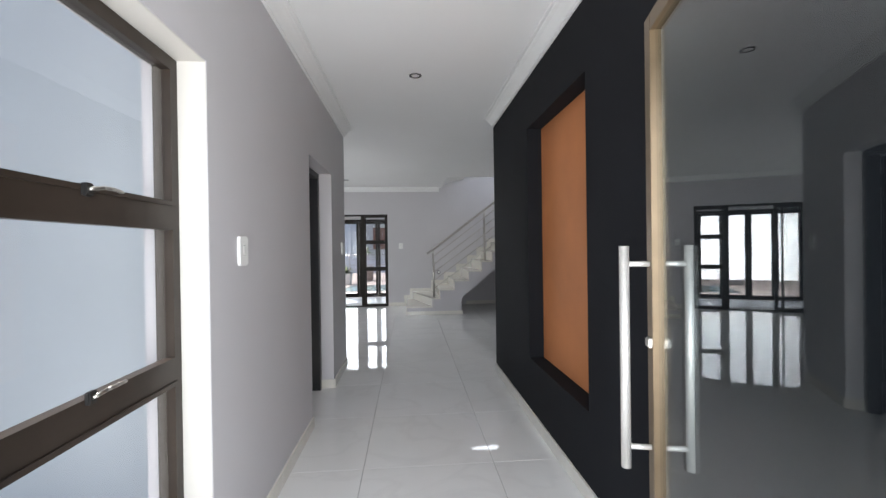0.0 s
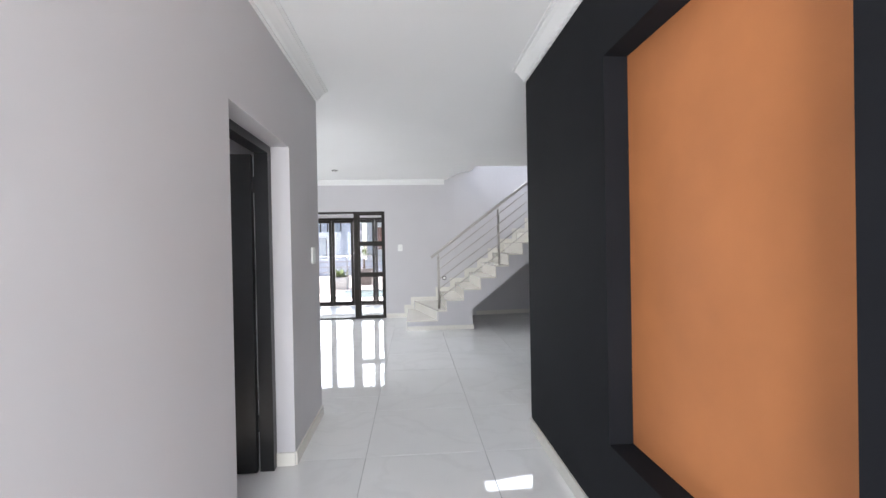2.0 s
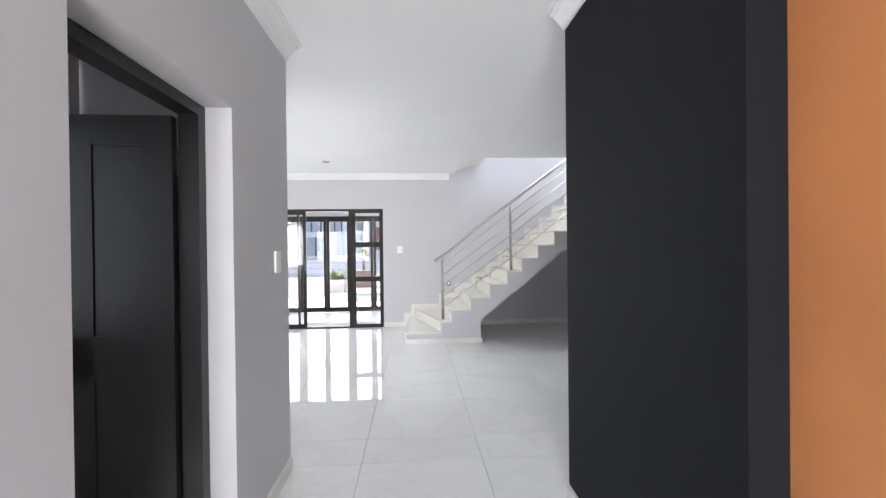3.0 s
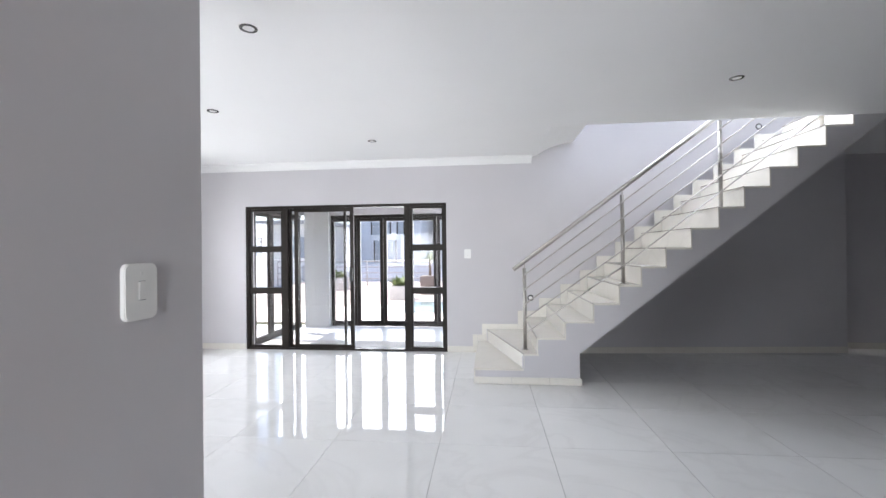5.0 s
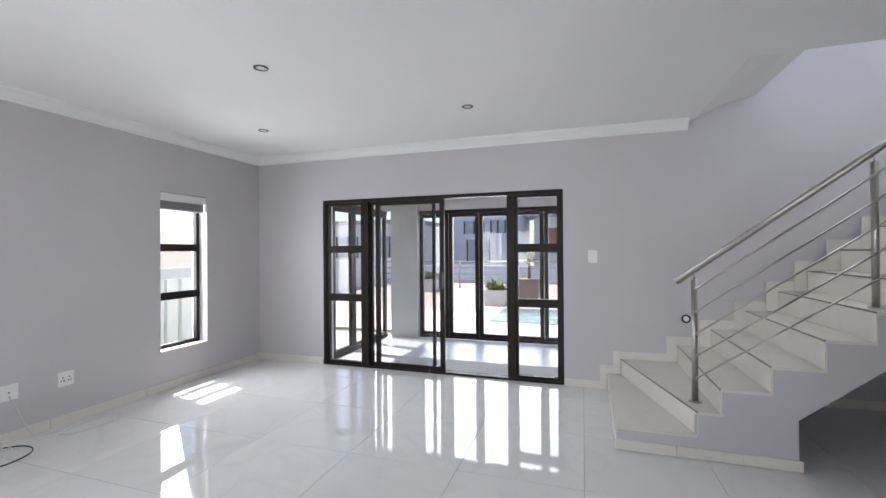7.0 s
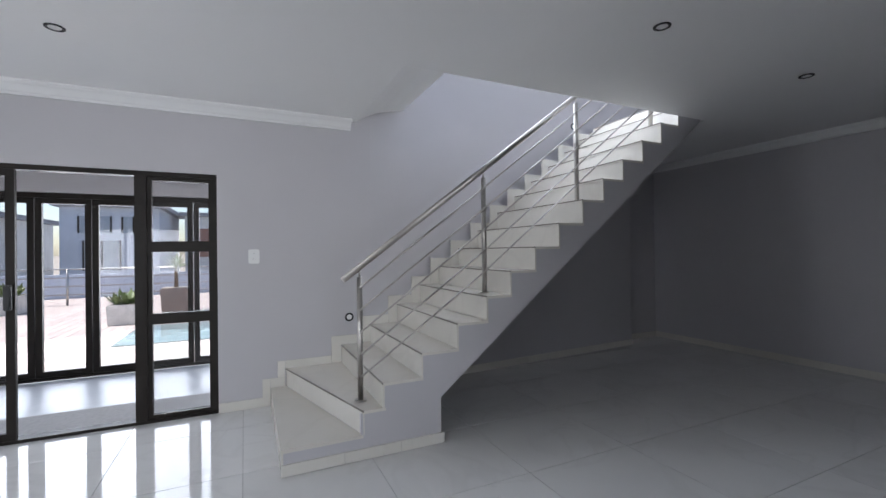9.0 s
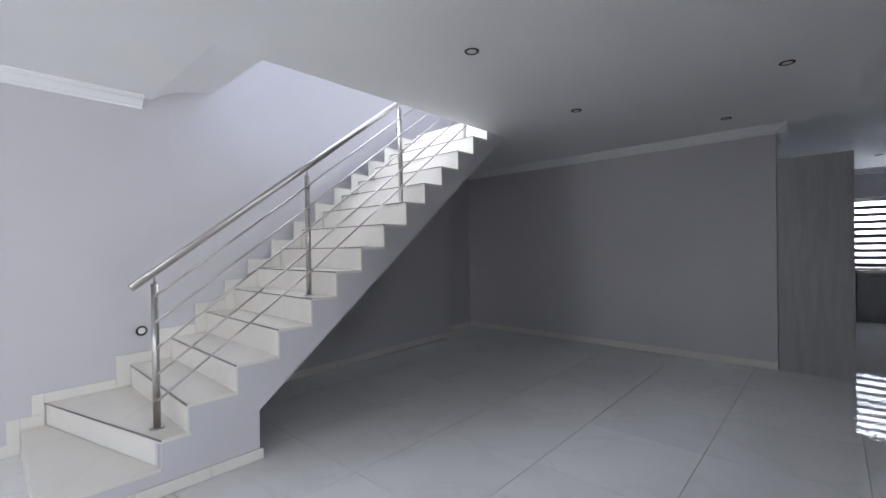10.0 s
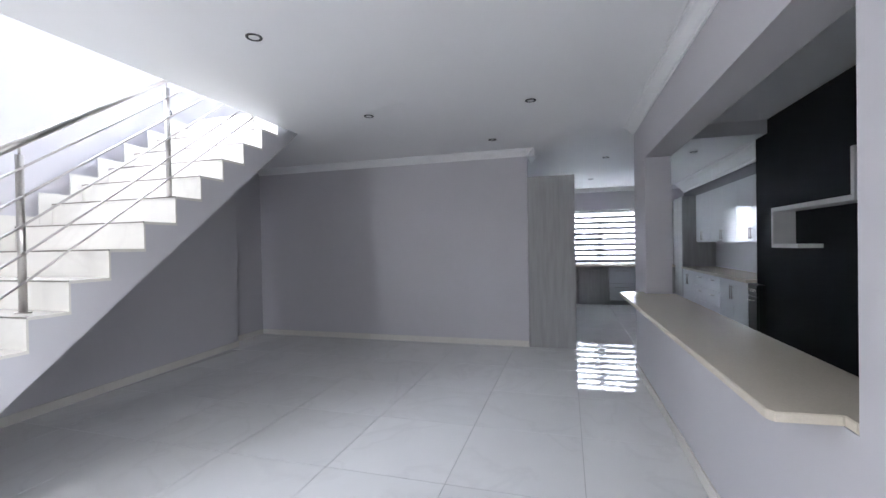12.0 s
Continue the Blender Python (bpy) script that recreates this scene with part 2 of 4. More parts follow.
def wall(name, a, b, thick, z0, z1, openings=(), material=PAINT, label="smooth grey painted plaster wall", category="wall"):
    """A wall whose face runs from a to b and whose body lies to the left of that way. Openings: (from, to, sill, head) along it."""
    a, b = Vector((*a, 0)), Vector((*b, 0))
    d = b - a
    m = Matrix.Translation(a) @ Matrix.Rotation(math.atan2(d.y, d.x), 4, "Z")
    bm = bmesh.new()
    s = 0.0
    for o0, o1, sill, head in sorted(openings):
        if o0 > s:
            add_box(bm, (s, 0, z0), (o0, thick, z1), m)
        if sill > z0:
            add_box(bm, (o0, 0, z0), (o1, thick, sill), m)
        if head < z1:
            add_box(bm, (o0, 0, head), (o1, thick, z1), m)
        s = o1
    if s < d.length:
        add_box(bm, (s, 0, z0), (d.length, thick, z1), m)
    return structure(part(name, bm, material), label, category)


def cornice(name, a, b, side, z=2.71, drop=0.095, out=0.1):
    """Moulded plaster cornice along a line; side is +1 when the room lies to the left of a to b."""
    a, b = Vector((*a, 0)), Vector((*b, 0))
    d = b - a
    m = Matrix.Translation(a) @ Matrix.Rotation(math.atan2(d.y, d.x), 4, "Z")
    o, h = out, drop
    prof = [(0, 0), (0, -h), (o * .16, -h), (o * .16, -h * .84), (o * .30, -h * .74), (o * .44, -h * .55), (o * .62, -h * .34),
            (o * .80, -h * .24), (o * .84, -h * .14), (o, -h * .14), (o, 0)]
    bm = bmesh.new()
    add_prism(bm, [(p * side, z + q) for p, q in prof], "x", 0, d.length)
    bmesh.ops.transform(bm, matrix=m, verts=bm.verts)
    return structure(part(name, bm, CORNICE), "white moulded plaster cornice under the ceiling", "cornice")


def skirting(name, a, b, side, lengths=0.8, h=0.085, t=0.012):
    """Tile skirting in pieces along a wall's foot; side +1 when the room lies to the left of a to b."""
    a, b = Vector((*a, 0)), Vector((*b, 0))
    d = b - a
    m = Matrix.Translation(a) @ Matrix.Rotation(math.atan2(d.y, d.x), 4, "Z")
    holder = new(name)
    structure(holder, "cream porcelain tile skirting along the wall", "skirting")
    s = 0.0
    while s < d.length - 0.01:
        e = min(s + lengths, d.length)
        bm = bmesh.new()
        y0, y1 = (0.0, t) if side > 0 else (-t, 0.0)
        add_box(bm, (s + 0.001, y0, 0.002), (e - 0.001, y1, h), m)
        part("skirting_tile", bm, SKIRT, holder)
        s = e
    return holder


ZC = 2.71
XL, XR, YB = -4.467, 5.71, 9.695
LW, RW = -0.733, 0.922

# ---- shell of the living room and the hall ----
# back wall with the sliding door opening, then the slightly skewed wall behind the stair
wall("wall_north", (0.9, YB), (XL - 0.23, YB), -0.23, -0.05, 5.4, [(0.9 + 0.485, 0.9 + 3.46, -0.05, 2.1)])
wall("wall_north_stair", (4.86, 9.95), (0.9, YB), -0.23, -0.05, 5.4)
wall("wall_recess", (XR + 0.23, 10.22), (4.7, 10.22), -0.2, -0.05, 2.9)
wall("wall_east", (XR, 5.87), (XR, 10.22), -0.15, -0.05, 2.9)
wall("wall_west", (XL, YB), (XL, 4.55), -0.23, -0.05, 2.9, [(YB - 8.85, YB - 8.27, 0.40, 2.09)])
# the window opening in this unseen wall is added for the south lamp
wall("wall_south_living", (XL, 4.875), (LW - 0.23, 4.875), -0.23, -0.05, 2.9, [(0.75, 2.8, 0.85, 2.1)])
wall("wall_hall_west", (LW, 4.875), (LW, 0.23), -0.23, -0.05, 2.9, [(4.875 - 4.058, 4.875 - 3.155, -0.05, 2.05), (4.875 - 1.545, 4.875 - 0.72, 0.38, 2.04)])
# charcoal wall with its niche
wall("wall_hall_east", (RW, 0.23), (RW, 4.42), -0.28, -0.05, 2.9, [(2.04 - 0.23, 3.13 - 0.23, 0.475, 2.24)], CHARCOAL,
     "matt charcoal painted feature wall with a recess")
structure(box("wall_niche_back", (1.035, 2.04, 0.475), (1.10, 3.13, 2.24), ORANGE), "orange suede painted back of the wall recess", "wall")
# entrance wall behind the start
bm = bmesh.new()
add_box(bm, (-1.0, 0.0, -0.05), (LW - 0.02, 0.225, 3.0))
add_box(bm, (0.96, 0.0, -0.05), (4.0, 0.225, 3.0))
add_box(bm, (LW - 0.02, 0.0, 2.17), (0.96, 0.225, 3.0))
structure(part("wall_entrance", bm, PLASTER_OUT), "pale plastered entrance wall around the doorway", "wall")

# bar wall: its face runs slightly askew
BA, BB = (1.075, 4.60), (4.97, 4.62)
BLEN = math.hypot(BB[0] - BA[0], BB[1] - BA[1])
wall("wall_bar", BB, BA, 0.23, -0.05, 2.9, [(BLEN - 3.245, BLEN - 0.118, 0.881, 2.235)])

# ceilings: living room and hall round the stairwell, kitchen in two levels
bm = bmesh.new()
WX0, WX1, WY0 = 0.76, 4.03, 8.27
add_box(bm, (XL - 0.2, 4.4, ZC), (WX0, YB + 0.1, 2.95))
add_box(bm, (WX0, 4.4, ZC), (WX1, WY0, 2.95))
add_box(bm, (WX1, 4.4, ZC), (XR + 0.2, 10.35, 2.95))
add_box(bm, (LW - 0.1, 0.1, ZC), (RW + 0.1, 4.4, 2.95))
structure(part("ceiling", bm, WHITE), "smooth white painted plaster ceiling", "ceiling")
bm = bmesh.new()
add_box(bm, (RW + 0.25, 0.3, 2.88), (5.87, 4.39, 2.98))
add_box(bm, (5.87, 0.3, ZC), (11.0, 6.5, 2.98))
structure(part("ceiling_kitchen", bm, WHITE), "white stepped kitchen ceiling", "ceiling")
# rising soffit at the foot end of the stairwell
bm = bmesh.new()
add_prism(bm, [(WX0, ZC + 0.001), (0.86, 2.775), (0.98, 2.83), (1.12, 2.868), (1.26, 2.89), (1.26, 2.97), (WX0, 2.97)], "y", WY0 + 0.002, YB + 0.02)
structure(part("ceiling_soffit", bm, WHITE), "white curved soffit rising into the stairwell", "soffit")

# upper landing; its unseen south opening is invented to let the landing lamp in
bm = bmesh.new()
add_box(bm, (0.5, 6.4, 2.96), (0.70, 9.9, 5.4))
add_box(bm, (0.5, 6.2, 2.96), (1.6, 6.4, 5.4))
add_box(bm, (4.6, 6.2, 2.96), (6.0, 6.4, 5.4))
add_box(bm, (1.6, 6.2, 2.96), (4.6, 6.4, 3.5))
add_box(bm, (1.6, 6.2, 5.2), (4.6, 6.4, 5.4))
add_box(bm, (5.8, 6.4, 2.96), (6.0, 10.4, 5.4))
add_box(bm, (4.5, 10.2, 2.96), (5.8, 10.4, 5.4))
structure(part("wall_landing", bm, PAINT), "grey painted walls of the upper landing", "wall")
structure(box("ceiling_landing", (0.4, 6.1, 5.4), (6.1, 10.5, 5.55), WHITE), "white ceiling over the upper landing", "ceiling")
structure(box("floor_landing", (WX1 + 0.01, 6.4, 2.955), (5.8, 10.2, 2.99), STEP), "tiled floor of the upper landing", "floor")

# cornices
cornice("cornice_north", (0.70, YB), (XL, YB), 1)
cornice("cornice_west", (XL, YB), (XL, 4.875), 1)
cornice("cornice_hall_west", (LW, 4.875), (LW, 0.23), 1)
cornice("cornice_hall_east", (RW, 0.23), (RW, 4.42), 1)
cornice("cornice_east", (XR, 5.771), (XR, 10.22), 1)
cornice("cornice_east_return", (XR - 0.1, 5.87), (XR + 0.62, 5.87), -1)
cornice("cornice_bar", BA, BB, 1)
cornice("cornice_south", (XL, 4.875), (LW, 4.875), 1)

# skirtings
skirting("baseboard_north", (-0.485, YB), (-0.10, YB), -1)
skirting("baseboard_north_corner", (XL, YB), (-3.46, YB), -1)
skirting("baseboard_west", (XL, YB), (XL, 4.875), 1)
skirting("baseboard_stair_wall", (1.3, YB + 0.026), (4.86, 9.95), -1)
skirting("baseboard_recess", (4.86, 10.22), (XR, 10.22), -1)
skirting("baseboard_east", (XR, 5.87), (XR, 10.22), 1)
skirting("baseboard_hall_west", (LW, 3.155), (LW, 0.23), 1)
skirting("baseboard_hall_west_end", (LW, 4.875), (LW, 4.058), 1)
skirting("baseboard_hall_reveal", (LW, 4.058), (LW - 0.13, 4.058), 1)
skirting("baseboard_hall_east", (RW, 0.23), (RW, 4.42), 1)
skirting("baseboard_bar", BA, BB, 1)

# ---- kitchen shell ----
wall("wall_kitchen_east", (10.60, 2.3), (10.60, 6.4), -0.23, -0.05, 2.9, [(3.80 - 2.3, 5.34 - 2.3, 0.92, 2.20)], label="grey painted kitchen wall with a window")
wall("wall_kitchen_south", (1.1, 2.50), (10.6, 2.50), -0.2, -0.05, 2.95)
wall("wall_kitchen_north", (10.6, 6.10), (XR + 0.15, 6.10), -0.2, -0.05, 2.9)
structure(box("wall_kitchen_charcoal", (2.2, 2.504, -0.05), (6.20, 3.00, 2.878), CHARCOAL), "matt charcoal painted kitchen feature wall", "wall")
structure(box("wall_kitchen_bulkhead", (6.204, 2.504, 2.33), (10.59, 2.80, 2.705), KGREY), "dark grey bulkhead over the wall cabinets", "wall")
cornice("cornice_kitchen_south", (6.21, 2.80), (10.55, 2.80), 1, drop=0.2, out=0.2)
cornice("cornice_kitchen_east", (10.60, 2.8), (10.60, 6.1), 1)

# ---- ground outside ----
bm = bmesh.new()
add_box(bm, (-3000, -3000, -0.45), (3000, 3000, -0.25))
structure(part("ground", bm, SOIL), "dry pale open ground reaching the horizon", "ground")
structure(box("ground_slab", (-4.9, -0.6, -0.25), (11.0, 11.9, -0.03), GROUT), "grey screed under the floor tiles", "floor")

# ---- stair ----
RX = [-0.07, 0.45, 0.59, 0.88, 1.17, 1.43, 1.65, 1.895, 2.145, 2.41, 2.655, 2.90, 3.16, 3.42, 3.67, 3.92]
RZ = [0.0, 0.165, 0.325, 0.495, 0.67, 0.86, 1.05, 1.24, 1.43, 1.63, 1.84, 2.04, 2.23, 2.43, 2.63, 2.81, 2.99]
SY = 8.31


def build_stair():
    st = empty("staircase", (1.0, 9.0, 0), "grey plastered stair with cream tiled treads and risers", "staircase")
    # body seen from the side: steps above, sloping soffit below
    out = [(RX[1] - 0.012, 0.0), (RX[1] - 0.012, RZ[2] - 0.02)]
    for k in range(2, 16):
        out += [(RX[k] + 0.012, RZ[k] - 0.02), (RX[k] + 0.012, RZ[k + 1] - 0.02)]
    out += [(4.02, RZ[16] - 0.02), (4.02, ZC + 0.005), (3.38, 2.205), (1.03, 0.33), (1.03, 0.0)]
    bm = bmesh.new()
    add_prism(bm, out, "y", SY, YB + 0.01)
    part("stair_body", bm, PAINT, st, "grey painted plaster flank and soffit")
    # winder foot
    bm = bmesh.new()
    add_prism(bm, [(-0.06, SY), (RX[1] - 0.012, SY), (RX[1] - 0.012, YB - 0.001), (-0.05, YB - 0.001)], "z", 0.0, RZ[1] - 0.02)
    part("winder_base", bm, PAINT, st)
    bm = bmesh.new()
    add_prism(bm, [(-0.075, SY - 0.004), (RX[1], SY - 0.004), (0.07, YB - 0.002), (-0.06, YB - 0.002)], "z", RZ[1] - 0.02, RZ[1])
    part("tread", bm, STEP, st)
    bm = bmesh.new()
    add_prism(bm, [(-0.072, SY), (-0.06, SY), (-0.05, YB - 0.002), (-0.062, YB - 0.002)], "z", 0.003, RZ[1] - 0.02)
    part("riser", bm, STEP, st)
    bm = bmesh.new()
    add_prism(bm, [(RX[1], SY - 0.004), (RX[2] + 0.02, SY - 0.004), (RX[2] + 0.02, YB - 0.002), (0.07, YB - 0.002)], "z", RZ[2] - 0.02, RZ[2])
    part("tread", bm, STEP, st)
    bm = bmesh.new()
    add_prism(bm, [(RX[1] + 0.002, SY - 0.002), (RX[1] + 0.012, SY + 0.001), (0.087, YB - 0.003), (0.075, YB - 0.003)], "z", RZ[1], RZ[2] - 0.02)
    part("riser", bm, STEP, st)
    bm = bmesh.new()
    add_prism(bm, [(RX[1] - 0.002, SY - 0.005), (RX[1] + 0.006, SY - 0.005), (0.075, YB - 0.003), (0.067, YB - 0.003)], "z", RZ[2] - 0.008, RZ[2] + 0.001)
    part("nosing_trim", bm, TRIM, st, "thin dark edge trim")
    for k in range(2, 16):
        x0, x1 = RX[k], (RX[k + 1] if k < 15 else 4.03)
        box("riser", (x0, SY - 0.003, RZ[k]), (x0 + 0.012, YB - 0.004, RZ[k + 1] - 0.02), STEP, st)
        bm = bmesh.new()
        add_box(bm, (x0 - 0.004, SY - 0.004, RZ[k + 1] - 0.02), (x1 + 0.012, YB - 0.003, RZ[k + 1]))
        part("tread", bm, STEP, st)
        box("nosing_trim", (x0 - 0.006, SY - 0.005, RZ[k + 1] - 0.009), (x0 + 0.003, YB - 0.003, RZ[k + 1] + 0.001), TRIM, st, "thin dark edge trim")
    # foot tiles on the flank
    for a, b in ((-0.075, 0.32), (0.322, 0.715), (0.717, 1.05)):
        box("foot_tile", (a, SY - 0.014, 0.003), (b, SY, 0.075), SKIRT, st)
    box("foot_tile", (1.032, SY - 0.013, 0.003), (1.046, YB - 0.02, 0.075), SKIRT, st)
    # stepped tiles up the wall
    box("wall_tile", (-0.13, YB - 0.014, 0.004), (-0.064, YB - 0.001, 0.25), SKIRT, st)
    box("wall_tile", (-0.062, YB - 0.014, RZ[1] + 0.002), (0.066, YB - 0.001, 0.25), SKIRT, st)
    box("wall_tile", (0.0, YB - 0.014, 0.2515), (0.066, YB - 0.001, 0.40), SKIRT, st)
    box("wall_tile", (0.068, YB - 0.014, RZ[2] + 0.002), (RX[2] - 0.1, YB - 0.001, 0.40), SKIRT, st)
    for k in range(2, 15):
        bm = bmesh.new()
        x0, x1 = RX[k], RX[k + 1]
        yy = YB - 0.014
        add_prism(bm, [(x0 - 0.098, RZ[k] + 0.002), (x0 - 0.003, RZ[k] + 0.002), (x0 - 0.003, RZ[k + 1] + 0.002), (x1 - 0.1, RZ[k + 1] + 0.002),
                       (x1 - 0.1, RZ[k + 1] + 0.09), (x0 - 0.098, RZ[k + 1] + 0.09)], "y", yy, YB - 0.001)
        part("wall_tile", bm, SKIRT, st)
    return st


build_stair()


def build_balustrade():
    """Posts on three treads, a round handrail on pins and five thin bars."""
    ba = empty("stair_balustrade", (0.49, 8.52, 0.325), "brushed stainless steel stair balustrade with five thin bars", "balustrade")
    yy = 8.525
    posts = [(x, z, 1.222 + 0.7476 * (x - 0.488)) for x, z in ((0.488, RZ[2]), (1.541, RZ[6]), (2.548, RZ[10]), (3.545, RZ[14]))]
    for x, z0, z1 in posts:
        po = tube("post", (x, yy, z0), (x, yy, z1), 0.021, STEEL, ba)
        tube("base_flange", (x, yy, z0), (x, yy, z0 + 0.008), 0.042, STEEL, po)
        tube("pin", (x, yy, z1), (x, yy, z1 + 0.05), 0.007, STEEL, po)
        for q in range(5):
            zq = z0 + (z1 - z0) * (0.20 + 0.18 * q)
            tube("bar_clip", (x, yy - 0.033, zq), (x, yy - 0.018, zq), 0.011, STEEL, po, "", 8)
    rail = [(0.365, 1.202), (3.62, 1.202 + 0.7476 * 3.255)]
    bm = bmesh.new()
    for (xa, za), (xb, zb) in zip(rail, rail[1:]):
        add_tube(bm, (xa, yy, za), (xb, yy, zb), 0.024, 16)
    part("handrail", bm, STEEL, ba, "round stainless steel handrail")
    for q in range(5):
        f = 0.20 + 0.18 * q
        bm = bmesh.new()
        pts = [(x, z0 + (z1 - z0) * f) for x, z0, z1 in posts]
        for (xa, za), (xb, zb) in zip(pts, pts[1:]):
            add_tube(bm, (xa, yy - 0.03, za), (xb, yy - 0.03, zb), 0.0075, 8)
        part("rail_bar", bm, STEEL, ba)


build_balustrade()

# ---- frames and glass ----


def glazed(parent, name, axis, c, u0, u1, z0, z1, bar=0.045, deep=0.05, material=BRONZE, pane=PANE, inner=0.0):
    """A rectangular frame in a plane x=c or y=c, with its pane; a part of parent."""
    def bx(bm, ua, ub, za, zb, d):
        if axis == "y":
            add_box(bm, (ua, c - d / 2, za), (ub, c + d / 2, zb))
        else:
            add_box(bm, (c - d / 2, ua, za), (c + d / 2, ub, zb))
    bm = bmesh.new()
    bx(bm, u0, u0 + bar, z0, z1, deep)
    bx(bm, u1 - bar, u1, z0, z1, deep)
    bx(bm, u0 + bar, u1 - bar, z0, z0 + bar, deep)
    bx(bm, u0 + bar, u1 - bar, z1 - bar, z1, deep)
    fr = part(name, bm, material, parent)
    bm = bmesh.new()
    bx(bm, u0 + bar * .8, u1 - bar * .8, z0 + bar * .8, z1 - bar * .8, 0.006)
    pn = part("pane", bm, pane, fr)
    pn.visible_shadow = False
    return fr


def build_sliding_door():
    d = empty("door_1", (-1.97, YB + 0.06, 0), "dark bronze aluminium sliding door with side lights, partly open", "sliding door")
    tagged(d, kind="structure")
    y = YB + 0.06
    bm = bmesh.new()
    add_box(bm, (-3.46, y - 0.05, 0.0), (-0.485, y + 0.05, 0.025))
    add_box(bm, (-3.46, y - 0.05, 2.06), (-0.485, y + 0.05, 2.10))
    add_box(bm, (-3.46, y - 0.05, 0.025), (-3.425, y + 0.05, 2.06))
    add_box(bm, (-0.52, y - 0.05, 0.025), (-0.485, y + 0.05, 2.06))
    add_box(bm, (-2.90, y - 0.045, 0.025), (-2.82, y + 0.045, 2.06))
    add_box(bm, (-1.09, y - 0.045, 0.025), (-1.005, y + 0.045, 2.06))
    part("door_frame", bm, BRONZE, d)
    for a, b in ((-3.425, -2.90), (-1.005, -0.52)):
        for z0, z1 in ((0.025, 0.86), (0.86, 1.47), (1.47, 2.06)):
            glazed(d, "side_light", "y", y, a, b, z0, z1, 0.032, 0.055)
        for zz in (0.86, 1.47):
            box("transom", (a, y - 0.032, zz - 0.045), (b, y + 0.032, zz + 0.045), BRONZE, d)
    glazed(d, "fixed_panel", "y", y + 0.025, -2.82, -1.96, 0.025, 2.06, 0.035, 0.035)
    sl = glazed(d, "sliding_panel", "y", y - 0.025, -2.72, -1.83, 0.025, 2.06, 0.055, 0.035)
    box("handle", (-1.885, y - 0.085, 1.0), (-1.84, y - 0.042, 1.19), RUBBER, sl, "black plastic pull handle", 0.006)


build_sliding_door()


def build_side_window():
    w = empty("window_1", (XL - 0.12, 8.56, 0.4), "narrow dark bronze window with a rolled blind above it", "window")
    tagged(w, kind="structure")
    x = XL - 0.14
    for z0, z1 in ((0.41, 0.97), (0.97, 1.50), (1.50, 2.08)):
        glazed(w, "sash", "x", x, 8.275, 8.845, z0, z1, 0.04, 0.05)
    for zz in (0.97, 1.50):
        box("transom", (x - 0.03, 8.275, zz - 0.04), (x + 0.03, 8.845, zz + 0.04), BRONZE, w)
    box("window_sill", (XL - 0.11, 8.272, 0.401), (XL + 0.004, 8.848, 0.412), CREAM, w)
    b = empty("roller_blind", (XL - 0.05, 8.56, 1.95), "white rolled up window blind in a cassette", "blind")
    box("cassette", (XL - 0.09, 8.28, 2.0), (XL + 0.01, 8.84, 2.075), PLASTIC, b, "", 0.008)
    box("fabric", (XL - 0.045, 8.285, 1.915), (XL - 0.04, 8.835, 2.0), KGREY, b)
    box("bottom_rail", (XL - 0.052, 8.285, 1.90), (XL - 0.034, 8.835, 1.916), PLASTIC, b)


build_side_window()


def build_added_window():
    # invented window, out of view, that gives the south lamp an opening
    w = empty("added_window", (-2.7, 4.74, 0.85), "unseen added window in the south wall, made for the fill lamp", "window")
    tagged(w, kind="structure")
    for x0, x1 in ((-3.71, -2.70), (-2.69, -1.675)):
        glazed(w, "sash", "y", 4.76, x0, x1, 0.855, 2.095, 0.045, 0.05)


build_added_window()


def build_hall_window():
    w = empty("window_2", (-0.86, 1.1, 0.38), "tall bronze aluminium hall window with three panes", "window")
    tagged(w, kind="structure")
    x = -0.865
    bm = bmesh.new()
    add_box(bm, (x - 0.035, 0.725, 0.385), (x + 0.03, 0.775, 2.035))
    add_box(bm, (x - 0.035, 1.50, 0.385), (x + 0.03, 1.54, 2.035))
    add_box(bm, (x - 0.035, 0.775, 0.385), (x + 0.03, 1.50, 0.42))
    add_box(bm, (x - 0.035, 0.775, 2.0), (x + 0.03, 1.50, 2.035))
    add_box(bm, (x - 0.035, 0.775, 0.875), (x + 0.03, 1.50, 0.945))
    add_box(bm, (x - 0.035, 0.775, 1.43), (x + 0.03, 1.50, 1.50))
    part("window_frame", bm, DARKBRONZE, w)
    for z0, z1 in ((0.42, 0.875), (0.945, 1.43), (1.50, 2.0)):
        s = glazed(w, "sash", "x", x + 0.018, 0.775, 1.50, z0, z1, 0.016, 0.036, DARKBRONZE)
    for zz in (0.975, 1.515):
        st = box("window_stay", (x + 0.035, 1.06, zz - 0.03), (x + 0.05, 1.09, zz + 0.005), RUBBER, w, "dark window stay with a curved steel lever", 0.003)
        bm = bmesh.new()
        pts = [(x + 0.05, 1.07, zz - 0.012), (x + 0.06, 1.11, zz - 0.004), (x + 0.062, 1.15, zz - 0.003), (x + 0.056, 1.19, zz - 0.006)]
        for a, b in zip(pts, pts[1:]):
            add_tube(bm, a, b, 0.0055, 8)
        part("lever", bm, STEEL, st)
    bm = bmesh.new()
    add_box(bm, (x + 0.03, 1.541, 0.385), (LW - 0.003, 1.544, 2.036))
    add_box(bm, (x + 0.03, 0.722, 0.381), (LW - 0.003, 1.541, 0.385))
    add_box(bm, (x + 0.03, 0.722, 2.036), (LW - 0.003, 1.544, 2.039))
    part("reveal", bm, CREAM, w, "cream painted window reveal")


DARKBRONZE = mat("brown_bronze_aluminium", (0.036, 0.027, 0.021), 0.4, 0.0, vary=0.1, scale=14, spec=0.25)
